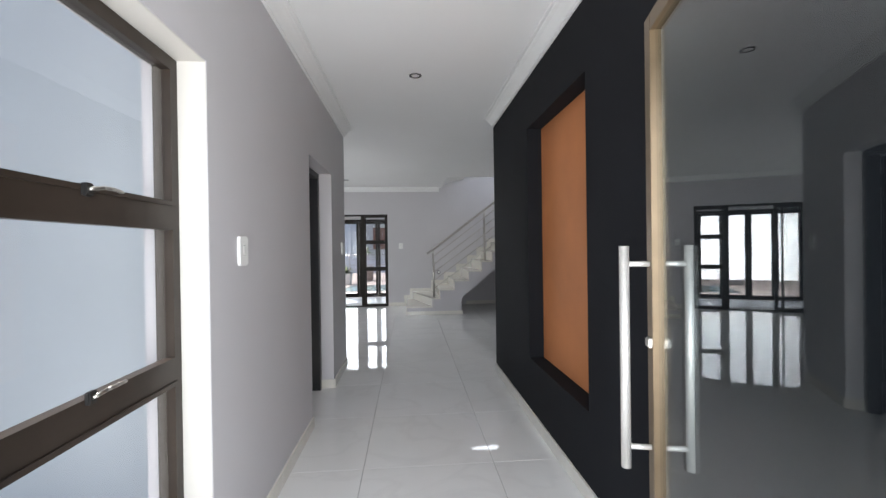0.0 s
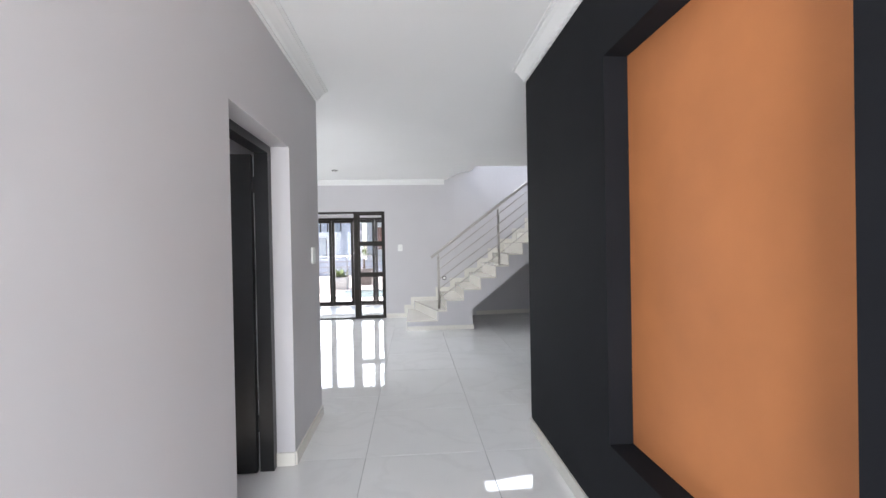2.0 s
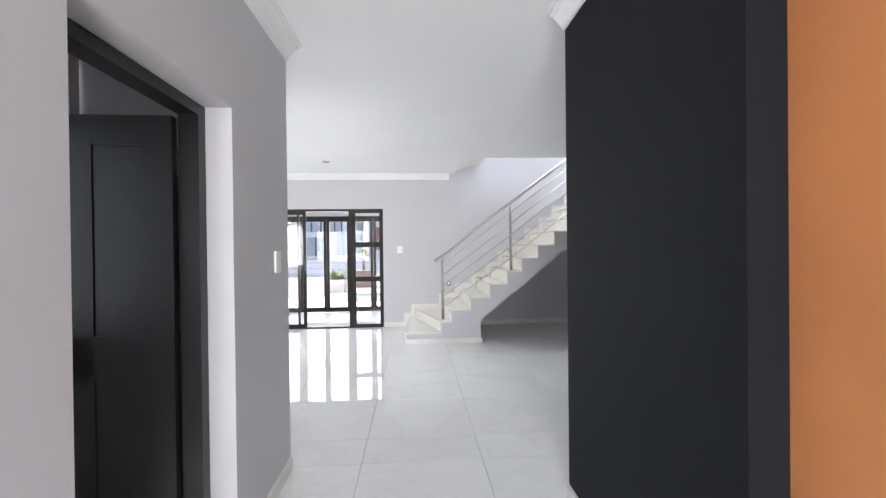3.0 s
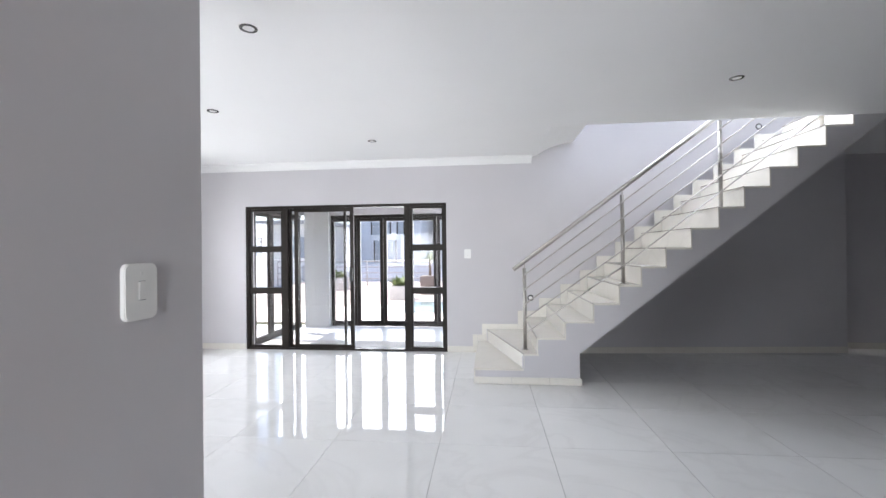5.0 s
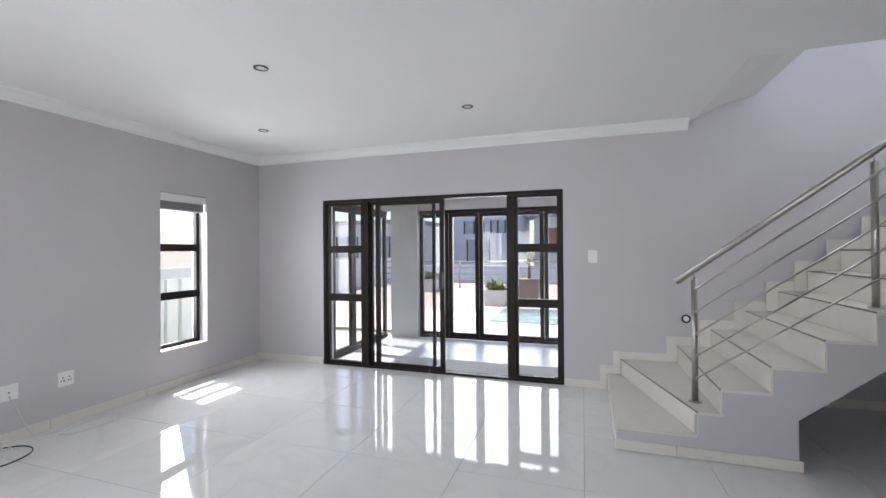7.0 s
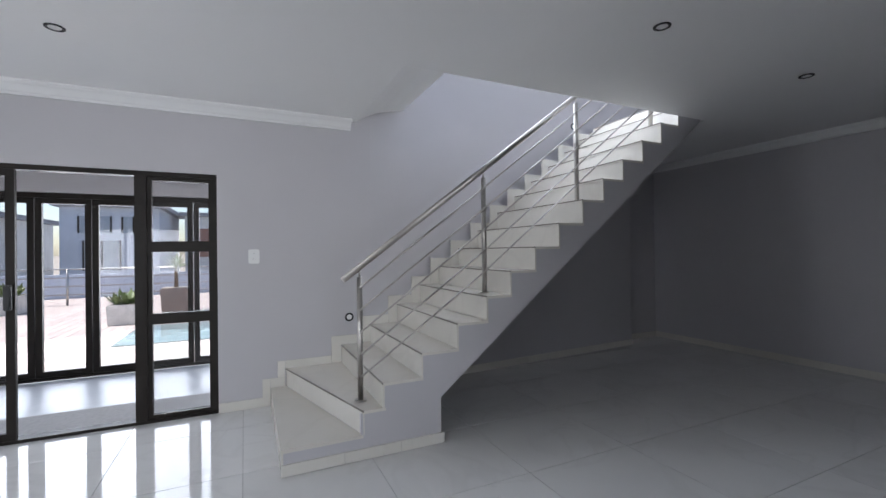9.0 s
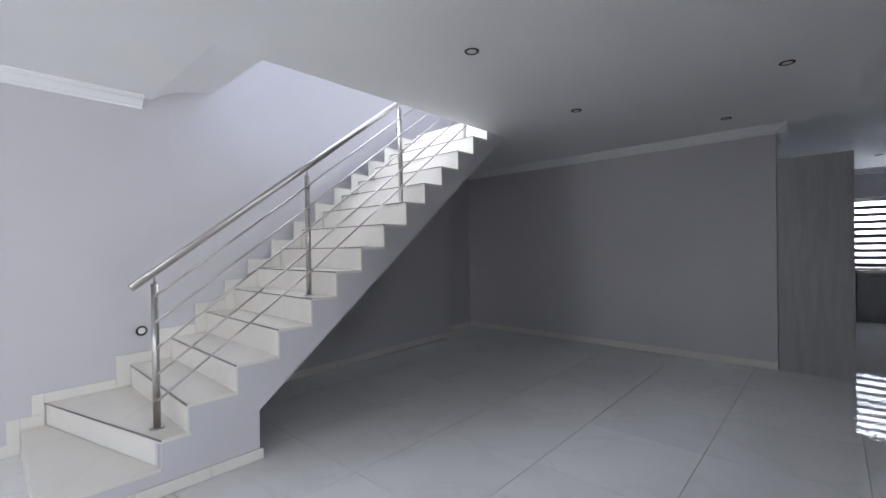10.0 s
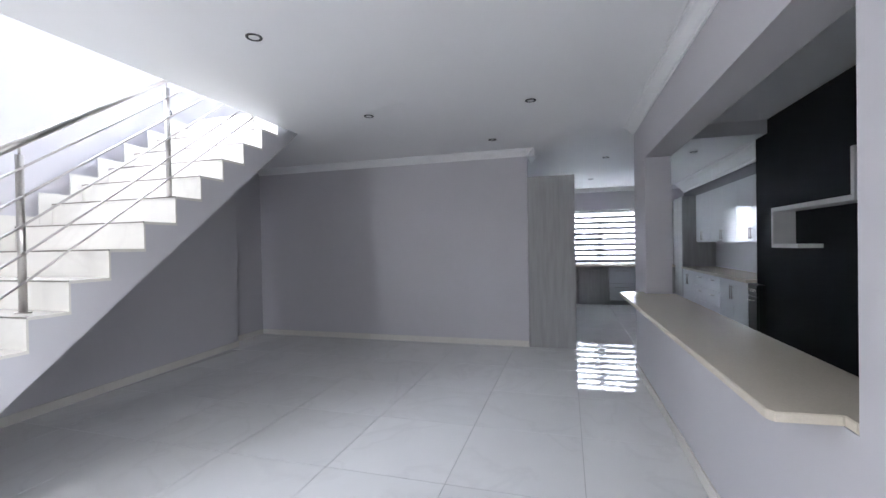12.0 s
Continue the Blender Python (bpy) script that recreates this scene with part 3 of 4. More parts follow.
build_hall_window()


def build_entrance_door():
    """The glazed leaf stands open beside the charcoal wall; x runs along the leaf from its free edge."""
    d = empty("door_2", (0, 0, 0), "open glazed entrance door in a light bronze frame with bar handles", "door")
    tagged(d, kind="structure")
    W, H = 1.12, 2.09
    bm = bmesh.new()
    add_box(bm, (0, -0.022, 0.01), (0.055, 0.022, H))
    add_box(bm, (W - 0.055, -0.022, 0.01), (W, 0.022, H))
    add_box(bm, (0.055, -0.022, H - 0.055), (W - 0.055, 0.022, H))
    add_box(bm, (0.055, -0.022, 0.01), (W - 0.055, 0.022, 0.09))
    part("leaf_frame", bm, DOORBRONZE, d, "", 0.002)
    pn = box("pane", (0.05, -0.004, 0.085), (W - 0.05, 0.004, H - 0.05), PANETINT, d, "grey tinted glass")
    pn.visible_shadow = False
    for s in (-1, 1):
        h = tube("bar_handle", (0.028, s * 0.102, 0.595), (0.028, s * 0.102, 1.335), 0.016, SATIN, d, "stainless steel bar handle")
        for z in (0.665, 1.275):
            tube("standoff", (0.028, s * 0.02, z), (0.028, s * 0.09, z), 0.009, SATIN, h)
    box("lock_plate", (0.012, -0.034, 1.0), (0.05, 0.034, 1.03), STEEL, d, "", 0.003)
    d.matrix_basis = Matrix.Translation((0.828, 1.28, 0)) @ Matrix.Rotation(radians(-90 - 13.5), 4, "Z")
    fr = empty("door_frame", (0, 0.1, 0), "light bronze aluminium frame of the entrance door", "door frame")
    tagged(fr, kind="structure")
    box("jamb", (LW - 0.019, 0.08, 0), (LW + 0.04, 0.15, 2.165), DOORBRONZE, fr)
    box("jamb", (0.90, 0.08, 0), (0.959, 0.15, 2.165), DOORBRONZE, fr)
    box("head", (LW + 0.04, 0.08, 2.105), (0.90, 0.15, 2.165), DOORBRONZE, fr)


build_entrance_door()


def build_black_door():
    f = empty("door_frame", (LW - 0.15, 3.6, 0), "black painted wooden door frame in the hall wall", "door frame")
    tagged(f, kind="structure")
    x0, x1 = LW - 0.20, LW - 0.115
    box("jamb", (x0, 3.995, 0), (x1, 4.056, 2.0), BLACKWOOD, f)
    box("jamb", (x0, 3.157, 0), (x1, 3.218, 2.0), BLACKWOOD, f)
    box("head", (x0, 3.157, 2.0), (x1, 4.056, 2.048), BLACKWOOD, f)
    d = empty("door_3", (0, 0, 0), "black panelled wooden door standing open", "door")
    tagged(d, kind="structure")
    bm = bmesh.new()
    add_box(bm, (0, -0.014, 0.01), (0.76, 0.014, 1.985))
    part("core", bm, BLACKWOOD, d)
    bm = bmesh.new()
    for a, b, c, e in ((0, 0.11, 0.01, 1.985), (0.65, 0.76, 0.01, 1.985), (0.32, 0.44, 0.20, 1.86), (0.11, 0.65, 0.01, 0.20), (0.11, 0.65, 0.88, 1.06), (0.11, 0.65, 1.86, 1.985)):
        for s in (-1, 1):
            add_box(bm, (a, s * 0.014 if s > 0 else -0.021, c), (b, 0.021 if s > 0 else -0.014, e))
    part("rails_and_stiles", bm, BLACKWOOD, d)
    for z in (0.25, 1.75):
        box("hinge", (-0.012, -0.03, z), (0.012, -0.012, z + 0.1), RUBBER, d)
    d.matrix_basis = Matrix.Translation((x0 - 0.01, 3.985, 0)) @ Matrix.Rotation(radians(180 + 1), 4, "Z")
    # plain room behind the door; its unseen west opening is added to let daylight in
    bm = bmesh.new()
    add_box(bm, (-1.85, 2.2, -0.03), (-1.80, 4.628, 1.0))
    add_box(bm, (-1.85, 2.2, 2.1), (-1.80, 4.628, 2.9))
    add_box(bm, (-1.85, 2.2, 1.0), (-1.80, 2.6, 2.1))
    add_box(bm, (-1.85, 3.5, 1.0), (-1.80, 4.628, 2.1))
    add_box(bm, (-1.80, 2.2, -0.03), (LW - 0.235, 2.4, 2.9))
    structure(part("wall_side_room", bm, PAINT), "grey painted walls of a side room", "wall")
    structure(box("ceiling_side_room", (-1.85, 2.2, ZC), (LW - 0.235, 4.39, 2.9), WHITE), "white ceiling of a side room", "ceiling")


build_black_door()

# ---- small fittings on walls and ceiling ----


def downlight(x, y, z=ZC):
    d = empty("ceiling_downlight", (x, y, z), "round recessed downlight with a metal ring, switched off", "downlight", "ceiling downlights")
    bm = bmesh.new()
    n = 24
    rings = []
    for r, dz in ((0.050, 0.0), (0.048, -0.005), (0.040, -0.007), (0.033, -0.004), (0.031, 0.0)):
        rings.append([bm.verts.new((x + r * math.cos(k * math.tau / n), y + r * math.sin(k * math.tau / n), z + dz)) for k in range(n)])
    for a, b in zip(rings, rings[1:]):
        for k in range(n):
            bm.faces.new((a[k], a[(k + 1) % n], b[(k + 1) % n], b[k]))
    part("ring", bm, LAMPRING, d)
    tube("lamp", (x, y, z - 0.003), (x, y, z - 0.0005), 0.032, LAMPGLASS, d, "", 20)


LAMPRING = mat("dark_chrome_ring", (0.10, 0.10, 0.10), 0.25, 0.9)
for lx, ly in ((0.073, 3.31), (-1.24, 8.59), (-1.27, 6.05), (-2.377, 7.36), (-3.435, 8.60), (1.97, 7.17), (3.64, 7.22), (3.70, 5.65), (5.01, 6.22),
               (6.70, 4.77), (8.95, 4.88), (6.75, 3.57)):
    downlight(lx, ly)


def switch_plate(m, label, w=0.093, h=0.13, rockers=1):
    """Local x across the wall, y out of it."""
    s = empty("light_switch", (0, 0, 0), label, "switch")
    bm = bmesh.new()
    r, out = 0.016, []
    for cx, cz, a0 in ((1, 1, 0), (-1, 1, 90), (-1, -1, 180), (1, -1, 270)):
        for q in range(5):
            a = radians(a0 + q * 22.5)
            out.append((cx * (w / 2 - r) + r * math.cos(a), cz * (h / 2 - r) + r * math.sin(a)))
    add_prism(bm, out, "y", 0, 0.009)
    add_prism(bm, [(p * 0.97, q * 0.97) for p, q in out], "y", 0.009, 0.012)
    part("plate", bm, PLASTIC, s)
    for k in range(rockers):
        c = (k - (rockers - 1) / 2) * 0.022
        box("rocker", (c - 0.010, 0.0115, -0.017), (c + 0.010, 0.0145, 0.022), PLASTIC, s, "", 0.001)
    tube("indicator", (0, 0.0115, 0.042), (0, 0.0126, 0.042), 0.0035, LAMPGLASS, s, "", 10)
    box("slot", (-0.009, 0.0115, 0.0235), (0.009, 0.0124, 0.0248), LAMPRING, s)
    box("slot", (-0.010, 0.0115, -0.0195), (0.010, 0.0124, -0.0183), LAMPRING, s)
    s.matrix_basis = m
    return s


switch_plate(pose(LW, 1.85, 1.335, 0, 0, -90), "white plastic light switch on the hall wall")
switch_plate(pose(LW, 4.65, 1.34, 0, 0, -90), "white plastic light switch near the wall's end")
switch_plate(pose(-0.19, YB, 1.375, 0, 0, 180), "white plastic light switch beside the sliding door")


def socket_plate(m, label, holes):
    s = empty("wall_socket", (0, 0, 0), label, "socket")
    bm = bmesh.new()
    add_box(bm, (-0.06, 0, -0.06), (0.06, 0.01, 0.06))
    part("plate", bm, PLASTIC, s, "", 0.003)
    for hx, hz in holes:
        bm = bmesh.new()
        add_tube(bm, (hx, 0.009, hz), (hx, 0.0112, hz), 0.006, 10)
        part("pin_hole", bm, RUBBER, s)
    s.matrix_basis = m
    return s


socket_plate(pose(XL, 7.03, 0.385, 0, 0, -90), "white blank cable outlet plate low on the wall", [(0.0, 0.0)])
socket_plate(pose(XL, 7.41, 0.385, 0, 0, -90), "white double power socket low on the wall", [(-0.025, 0.012), (0.025, 0.012), (-0.035, -0.014), (-0.015, -0.014), (0.015, -0.014), (0.035, -0.014)])


def ring_cap(x, y, z):
    r = empty("wall_cable_ring", (x, y, z), "small round black rimmed cable outlet in the wall", "cable outlet")
    bm = bmesh.new()
    n, rr = 20, 8
    vs = [[bm.verts.new((x + (0.034 + 0.009 * math.cos(b * math.tau / rr)) * math.cos(a * math.tau / n), y - 0.004 + 0.006 * math.sin(b * math.tau / rr),
                         z + (0.034 + 0.009 * math.cos(b * math.tau / rr)) * math.sin(a * math.tau / n))) for b in range(rr)] for a in range(n)]
    for a in range(n):
        for b in range(rr):
            bm.faces.new((vs[a][b], vs[(a + 1) % n][b], vs[(a + 1) % n][(b + 1) % rr], vs[a][(b + 1) % rr]))
    part("rim", bm, RUBBER, r)
    tube("cap", (x, y - 0.006, z), (x, y - 0.001, z), 0.028, PLASTIC, r)


ring_cap(0.67, YB, 0.76)
ring_cap(3.74, 9.876, 3.05)


def cable(name, pts, r, material, label):
    cu = bpy.data.curves.new(name, "CURVE")
    cu.dimensions = "3D"
    cu.bevel_depth = r
    cu.bevel_resolution = 2
    sp = cu.splines.new("NURBS")
    sp.points.add(len(pts) - 1)
    for p, q in zip(sp.points, pts):
        p.co = (*q, 1)
    sp.use_endpoint_u = True
    sp.order_u = 3
    cu.materials.append(material)
    return tagged(new(name, cu), label, "cable")


random.seed(4)
loop = [(XL + 0.012, 7.03, 0.36), (XL + 0.05, 7.06, 0.25), (XL + 0.06, 7.10, 0.12), (XL + 0.10, 7.14, 0.008)]
loop += [(XL + 0.23 + 0.12 * math.cos(a), 7.48 + 0.25 * math.sin(a), 0.006 + 0.004 * (k % 2)) for k, a in enumerate([i * 0.7 + 3.5 for i in range(11)])]
cable("white_cable", loop, 0.004, CABLEWHITE, "thin white cable hanging from the outlet onto the floor")
cable("black_cable", [(XL + 0.24 + (0.19 + 0.015 * math.sin(3 * a)) * math.cos(a), 6.79 + (0.27 + 0.02 * math.cos(2 * a)) * math.sin(a), 0.006 + 0.003 * (k % 2))
                      for k, a in enumerate([i * 0.55 for i in range(24)])], 0.0045, RUBBER, "coil of black cable lying on the tiled floor")
cable("grey_cable", [(XL + 0.25 + 0.17 * math.cos(a), 6.72 + 0.27 * math.sin(a * 0.9), 0.006 + 0.003 * (k % 2))
                     for k, a in enumerate([i * 0.6 + 1 for i in range(16)])], 0.004, CABLEWHITE, "loose loops of pale cable on the tiled floor")

# ---- bar counter and kitchen ----
TH = math.atan2(BB[1] - BA[1], BB[0] - BA[0])
MB = Matrix.Translation((*BA, 0)) @ Matrix.Rotation(TH, 4, "Z")
bar = empty("bar_counter", (2.5, 4.5, 0.91), "cream speckled stone breakfast bar top on the low wall", "counter")
bm = bmesh.new()
add_prism(bm, [(0.121, -0.26), (3.242, -0.26), (3.242, 0.002), (3.41, 0.002), (3.33, 0.235), (0.19, 0.19), (0.166, 0.175), (0.178, 0.002), (0.121, 0.002)], "z", 0.884, 0.915)
bmesh.ops.transform(bm, matrix=MB, verts=bm.verts)
part("stone_top", bm, QUARTZ, bar, "", 0.003)

tall = empty("tall_cabinet", (6.0, 5.55, 0), "tall grey wood laminate cabinet end panel", "cabinet")
box("side_panel", (XR + 0.003, 5.25, 0.0), (XR + 0.035, 5.865, 2.33), GREYWOOD, tall)
box("body", (XR + 0.036, 5.27, 0.0), (6.35, 5.865, 2.32), GREYWOOD, tall)
box("door", (5.76, 5.248, 0.1), (6.34, 5.268, 2.31), GREYWOOD, tall)


def handle_bar(parent, a, b, n, out):
    """A small bar pull from a to b standing off along n."""
    a, b, n = Vector(a), Vector(b), Vector(n)
    bm = bmesh.new()
    add_tube(bm, a + n * out, b + n * out, 0.006, 8)
    for p in (a.lerp(b, 0.12), a.lerp(b, 0.88)):
        add_tube(bm, p, p + n * out, 0.005, 8)
    return part("handle", bm, STEEL, parent, "steel bar handle")


def base_unit(x0, x1, y0, front, kind):
    u = empty("base_cabinet", ((x0 + x1) / 2, y0, 0), {"door": "white gloss base cabinet with two doors", "drawer": "white gloss base cabinet with three drawers",
                                                         "oven": "black narrow built-in appliance under the worktop"}[kind], "cabinet", "kitchen base cabinets")
    box("body", (x0 + 0.002, y0, 0.0), (x1 - 0.002, front - 0.02, 0.855), GREYWOOD if kind != "oven" else RUBBER, u)
    n = (0, 1, 0)
    if kind == "drawer":
        for z0, z1 in ((0.1, 0.36), (0.365, 0.61), (0.615, 0.85)):
            d = box("drawer_front", (x0 + 0.004, front - 0.019, z0), (x1 - 0.004, front, z1), GLOSSWHITE, u, "", 0.002)
            c = (x0 + x1) / 2
            handle_bar(d, (c - 0.1, front, z1 - 0.07), (c + 0.1, front, z1 - 0.07), n, 0.03)
    elif kind == "door":
        c = (x0 + x1) / 2
        for a, b, hx in ((x0 + 0.004, c - 0.002, c - 0.04), (c + 0.002, x1 - 0.004, c + 0.04)):
            d = box("door", (a, front - 0.019, 0.1), (b, front, 0.85), GLOSSWHITE, u, "", 0.002)
            handle_bar(d, (hx, front, 0.58), (hx, front, 0.78), n, 0.03)
    else:
        d = box("oven_door", (x0 + 0.01, front - 0.019, 0.12), (x1 - 0.01, front, 0.70), RUBBER, u, "black glass oven door", 0.003)
        handle_bar(d, (x0 + 0.08, front, 0.65), (x1 - 0.08, front, 0.65), n, 0.035)
        box("control_panel", (x0 + 0.01, front - 0.019, 0.71), (x1 - 0.01, front, 0.85), RUBBER, u)
        for q in (0.2, 0.5, 0.8):
            tube("knob", (x0 + q * (x1 - x0), front, 0.78), (x0 + q * (x1 - x0), front + 0.02, 0.78), 0.018, STEEL, u)


KF = 3.10
base_unit(5.93, 6.215, 3.002, KF, "oven")
base_unit(6.215, 7.26, 2.504, KF, "door")
base_unit(7.26, 7.93, 2.504, KF, "drawer")
base_unit(7.93, 8.62, 2.504, KF, "drawer")
base_unit(8.62, 9.45, 2.504, KF, "door")
wt = empty("kitchen_worktop", (7.7, 2.8, 0.86), "cream speckled stone kitchen worktop", "worktop")
box("slab", (6.205, 2.504, 0.86), (9.47, KF + 0.03, 0.90), QUARTZ, wt, "", 0.003)
fridge = empty("tall_cabinet", (9.6, 2.8, 0), "tall grey wood laminate larder cabinet", "cabinet")
box("body", (9.475, 2.504, 0), (10.25, KF - 0.02, 2.33), GREYWOOD, fridge)
for a, b in ((9.48, 9.86), (9.865, 10.245)):
    d = box("door", (a, KF - 0.019, 0.1), (b, KF, 2.32), GREYWOOD, fridge, "", 0.002)
for a, b in ((6.2, 7.33), (7.33, 8.57), (8.57, 9.46)):
    u = empty("wall_cabinet", ((a + b) / 2, 2.504, 1.4), "white gloss wall cabinet with steel handles", "cabinet", "kitchen wall cabinets")
    box("body", (a + 0.002, 2.504, 1.40), (b - 0.002, 2.83, 2.326), GREYWOOD, u)
    c = (a + b) / 2
    for p, q, hx in ((a + 0.004, c - 0.002, c - 0.035), (c + 0.002, b - 0.004, c + 0.035)):
        d = box("door", (p, 2.831, 1.395), (q, 2.85, 2.326), GLOSSWHITE, u, "", 0.002)
        handle_bar(d, (hx, 2.85, 1.43), (hx, 2.85, 1.60), (0, 1, 0), 0.03)
sh = empty("wall_shelf", (5.0, 3.0, 1.3), "white boxed zigzag shelf on the charcoal kitchen wall", "shelf")
for lo, hi in (((5.21, 3.002, 1.33), (5.25, 3.21, 1.76)), ((4.70, 3.002, 1.33), (5.208, 3.21, 1.37)), ((3.85, 3.002, 1.716), (5.208, 3.21, 1.76)), ((3.85, 3.002, 1.762), (3.892, 3.21, 2.14))):
    box("board", lo, hi, FENCEWHITE, sh, "", 0.002)
# far run under the kitchen window
for k, (a, b) in enumerate(((3.1, 3.9), (3.9, 4.45), (4.45, 5.1), (5.1, 5.9))):
    u = empty("base_cabinet", (10.4, (a + b) / 2, 0), "grey and white base cabinet under the window", "cabinet", "cabinets under the window")
    box("body", (10.12, a + 0.002, 0.0), (10.596, b - 0.002, 0.855), GREYWOOD, u)
    if k == 1:
        for z0, z1 in ((0.1, 0.48), (0.485, 0.85)):
            d = box("drawer_front", (10.10, a + 0.004, z0), (10.119, b - 0.004, z1), GLOSSWHITE, u, "", 0.002)
            handle_bar(d, (10.10, a + 0.12, z1 - 0.08), (10.10, b - 0.12, z1 - 0.08), (-1, 0, 0), 0.03)
    else:
        d = box("door", (10.10, a + 0.004, 0.1), (10.119, b - 0.004, 0.85), GREYWOOD, u, "", 0.002)
        handle_bar(d, (10.10, a + 0.2, 0.78), (10.10, b - 0.2, 0.78), (-1, 0, 0), 0.03)
wt2 = empty("kitchen_worktop", (10.3, 4.5, 0.86), "cream stone worktop under the kitchen window", "worktop")
box("slab", (10.08, 3.1, 0.86), (10.596, 5.9, 0.90), QUARTZ, wt2, "", 0.003)


def build_kitchen_window():
    w = empty("window_3", (10.7, 4.6, 0.92), "dark bronze kitchen window behind a striped blind", "window")
    tagged(w, kind="structure")
    glazed(w, "sash", "x", 10.72, 3.805, 4.60, 0.93, 2.19, 0.05, 0.05)
    glazed(w, "sash", "x", 10.72, 4.60, 5.335, 0.93, 2.19, 0.05, 0.05)
    box("transom", (10.69, 4.65, 1.50), (10.75, 5.30, 1.56), BRONZE, w)
    b = empty("zebra_blind", (10.62, 4.6, 1.0), "striped zebra roller blind half open over the window", "blind")
    box("cassette", (10.60, 3.81, 2.12), (10.68, 5.33, 2.195), PLASTIC, b, "", 0.006)
    n = 9
    for k in range(n):
        z = 0.945 + k * (1.17 / n)
        box("opaque_band", (10.64, 3.82, z), (10.643, 5.32, z + 0.062), BLINDFAB, b)
        box("sheer_band", (10.641, 3.82, z + 0.0622), (10.642, 5.32, z + 1.17 / n - 0.0002), SHEER, b, "sheer white fabric band")
    box("bottom_rail", (10.63, 3.82, 0.929), (10.655, 5.32, 0.944), PLASTIC, b)


build_kitchen_window()

# ---- patio behind the sliding door ----
structure(box("floor_patio", (-3.6, YB + 0.12, -0.029), (1.0, 11.65, -0.01), SCREED), "polished pale tiled patio floor", "floor")
bm = bmesh.new()
add_box(bm, (-3.4, 11.60, -0.05), (-2.92, 11.95, 2.6))
structure(part("wall_patio_pier", bm, PLASTER_OUT), "pale plastered patio pier", "wall")
bm = bmesh.new()
add_box(bm, (-2.92, 11.65, 2.12), (1.2, 11.88, 2.6))
add_box(bm, (0.69, 11.65, -0.05), (1.0, 11.88, 2.12))
add_box(bm, (1.0, YB + 0.24, -0.05), (1.2, 11.65, 2.6))
add_box(bm, (-3.6, YB + 0.24, 2.12), (-3.4, 11.60, 2.6))
structure(part("wall_patio", bm, PAINT), "grey plastered patio walls", "wall")
structure(box("ceiling_patio", (-3.9, YB + 0.235, 2.6), (1.3, 12.1, 2.8), WHITE), "white patio ceiling", "ceiling")


def folding_door(name, axis, c, u0, u1, n, label):
    d = empty(name, ((u0 + u1) / 2, c, 0) if axis == "y" else (c, (u0 + u1) / 2, 0), label, "folding door")
    tagged(d, kind="structure")
    w = (u1 - u0) / n
    for k in range(n):
        glazed(d, "leaf", axis, c, u0 + k * w + 0.003, u0 + (k + 1) * w - 0.003, 0.03, 2.06, 0.062, 0.05)
    if axis == "y":
        box("track", (u0, c - 0.04, 2.062), (u1, c + 0.04, 2.12), BRONZE, d)
        box("threshold", (u0, c - 0.04, -0.008), (u1, c + 0.04, 0.028), BRONZE, d)
    else:
        box("track", (c - 0.04, u0, 2.062), (c + 0.04, u1, 2.12), BRONZE, d)
        box("threshold", (c - 0.04, u0, -0.008), (c + 0.04, u1, 0.028), BRONZE, d)


folding_door("door_4", "y", 11.75, -2.92, 0.69, 7, "dark bronze folding glass doors closing the patio")
folding_door("door_5", "x", -3.5, YB + 0.245, 11.595, 3, "dark bronze folding glass doors at the patio side")

# ---- outside ----
structure(box("pavement_deck", (-13.0, 12.4, -0.25), (8.0, 24.0, -0.085), SOIL), "pale bed under the terrace boards", "pavement")
structure(box("ground_lawn", (-14.0, 5.0, -0.25), (-3.65, 12.39, -0.10), GRASS), "green lawn beside the house", "lawn")
structure(box("pavement_step", (-3.6, 11.96, -0.25), (8.0, 12.398, -0.055), STONE), "pale stone edge in front of the folding doors", "pavement")
structure(box("water_pool", (-2.2, 13.8, -0.0595), (1.6, 15.9, -0.045), POOL), "blue green swimming pool water", "pool")
structure(box("wall_boundary", (-9.2, -3.0, -0.25), (-9.0, 26.0, 1.1), PLASTER_OUT), "pale plastered boundary wall", "wall")
structure(box("wall_outside", (-3.3, 2.14, -0.25), (LW - 0.235, 2.198, 3.1), OUTWHITE), "white plastered outer wall seen through the hall window", "wall")


deck = new("pavement_boards")
structure(deck, "pinkish brown timber terrace boards with open joints", "terrace")
bm = bmesh.new()
add_box(bm, (0.0, 0.0, -0.082), (0.184, 11.58, -0.06))
board_mesh = bpy.data.meshes.new("deck_board")
bmesh.ops.recalc_face_normals(bm, faces=bm.faces)
bm.to_mesh(board_mesh)
bm.free()
board_mesh.materials.append(DECK)
for k in range(109):
    ob = new("deck_board", board_mesh)
    ob.location = (-13.0 + k * 0.1925, 12.41, 0)
    ob.parent = deck


def precast_fence():
    f = empty("precast_fence", (-6.5, 9, -0.1), "white ribbed precast fence outside the window", "fence")
    for k in range(28):
        box("slat", (-6.52, 5.2 + k * 0.25, -0.12), (-6.46, 5.2 + k * 0.25 + 0.19, 1.02), FENCEWHITE, f)
    box("rail", (-6.56, 5.2, 0.80), (-6.522, 12.2, 0.9), FENCEWHITE, f)


precast_fence()


def railing():
    r = empty("terrace_railing", (0, 21.5, -0.06), "thin steel terrace railing with horizontal bars", "railing")
    for k in range(9):
        tube("post", (-9 + k * 2, 21.5, -0.2), (-9 + k * 2, 21.5, 1.0), 0.03, STEEL, r)
    for z in (0.25, 0.5, 0.75, 1.0):
        tube("bar", (-9, 21.5, z), (7, 21.5, z), 0.022, STEEL, r)


railing()


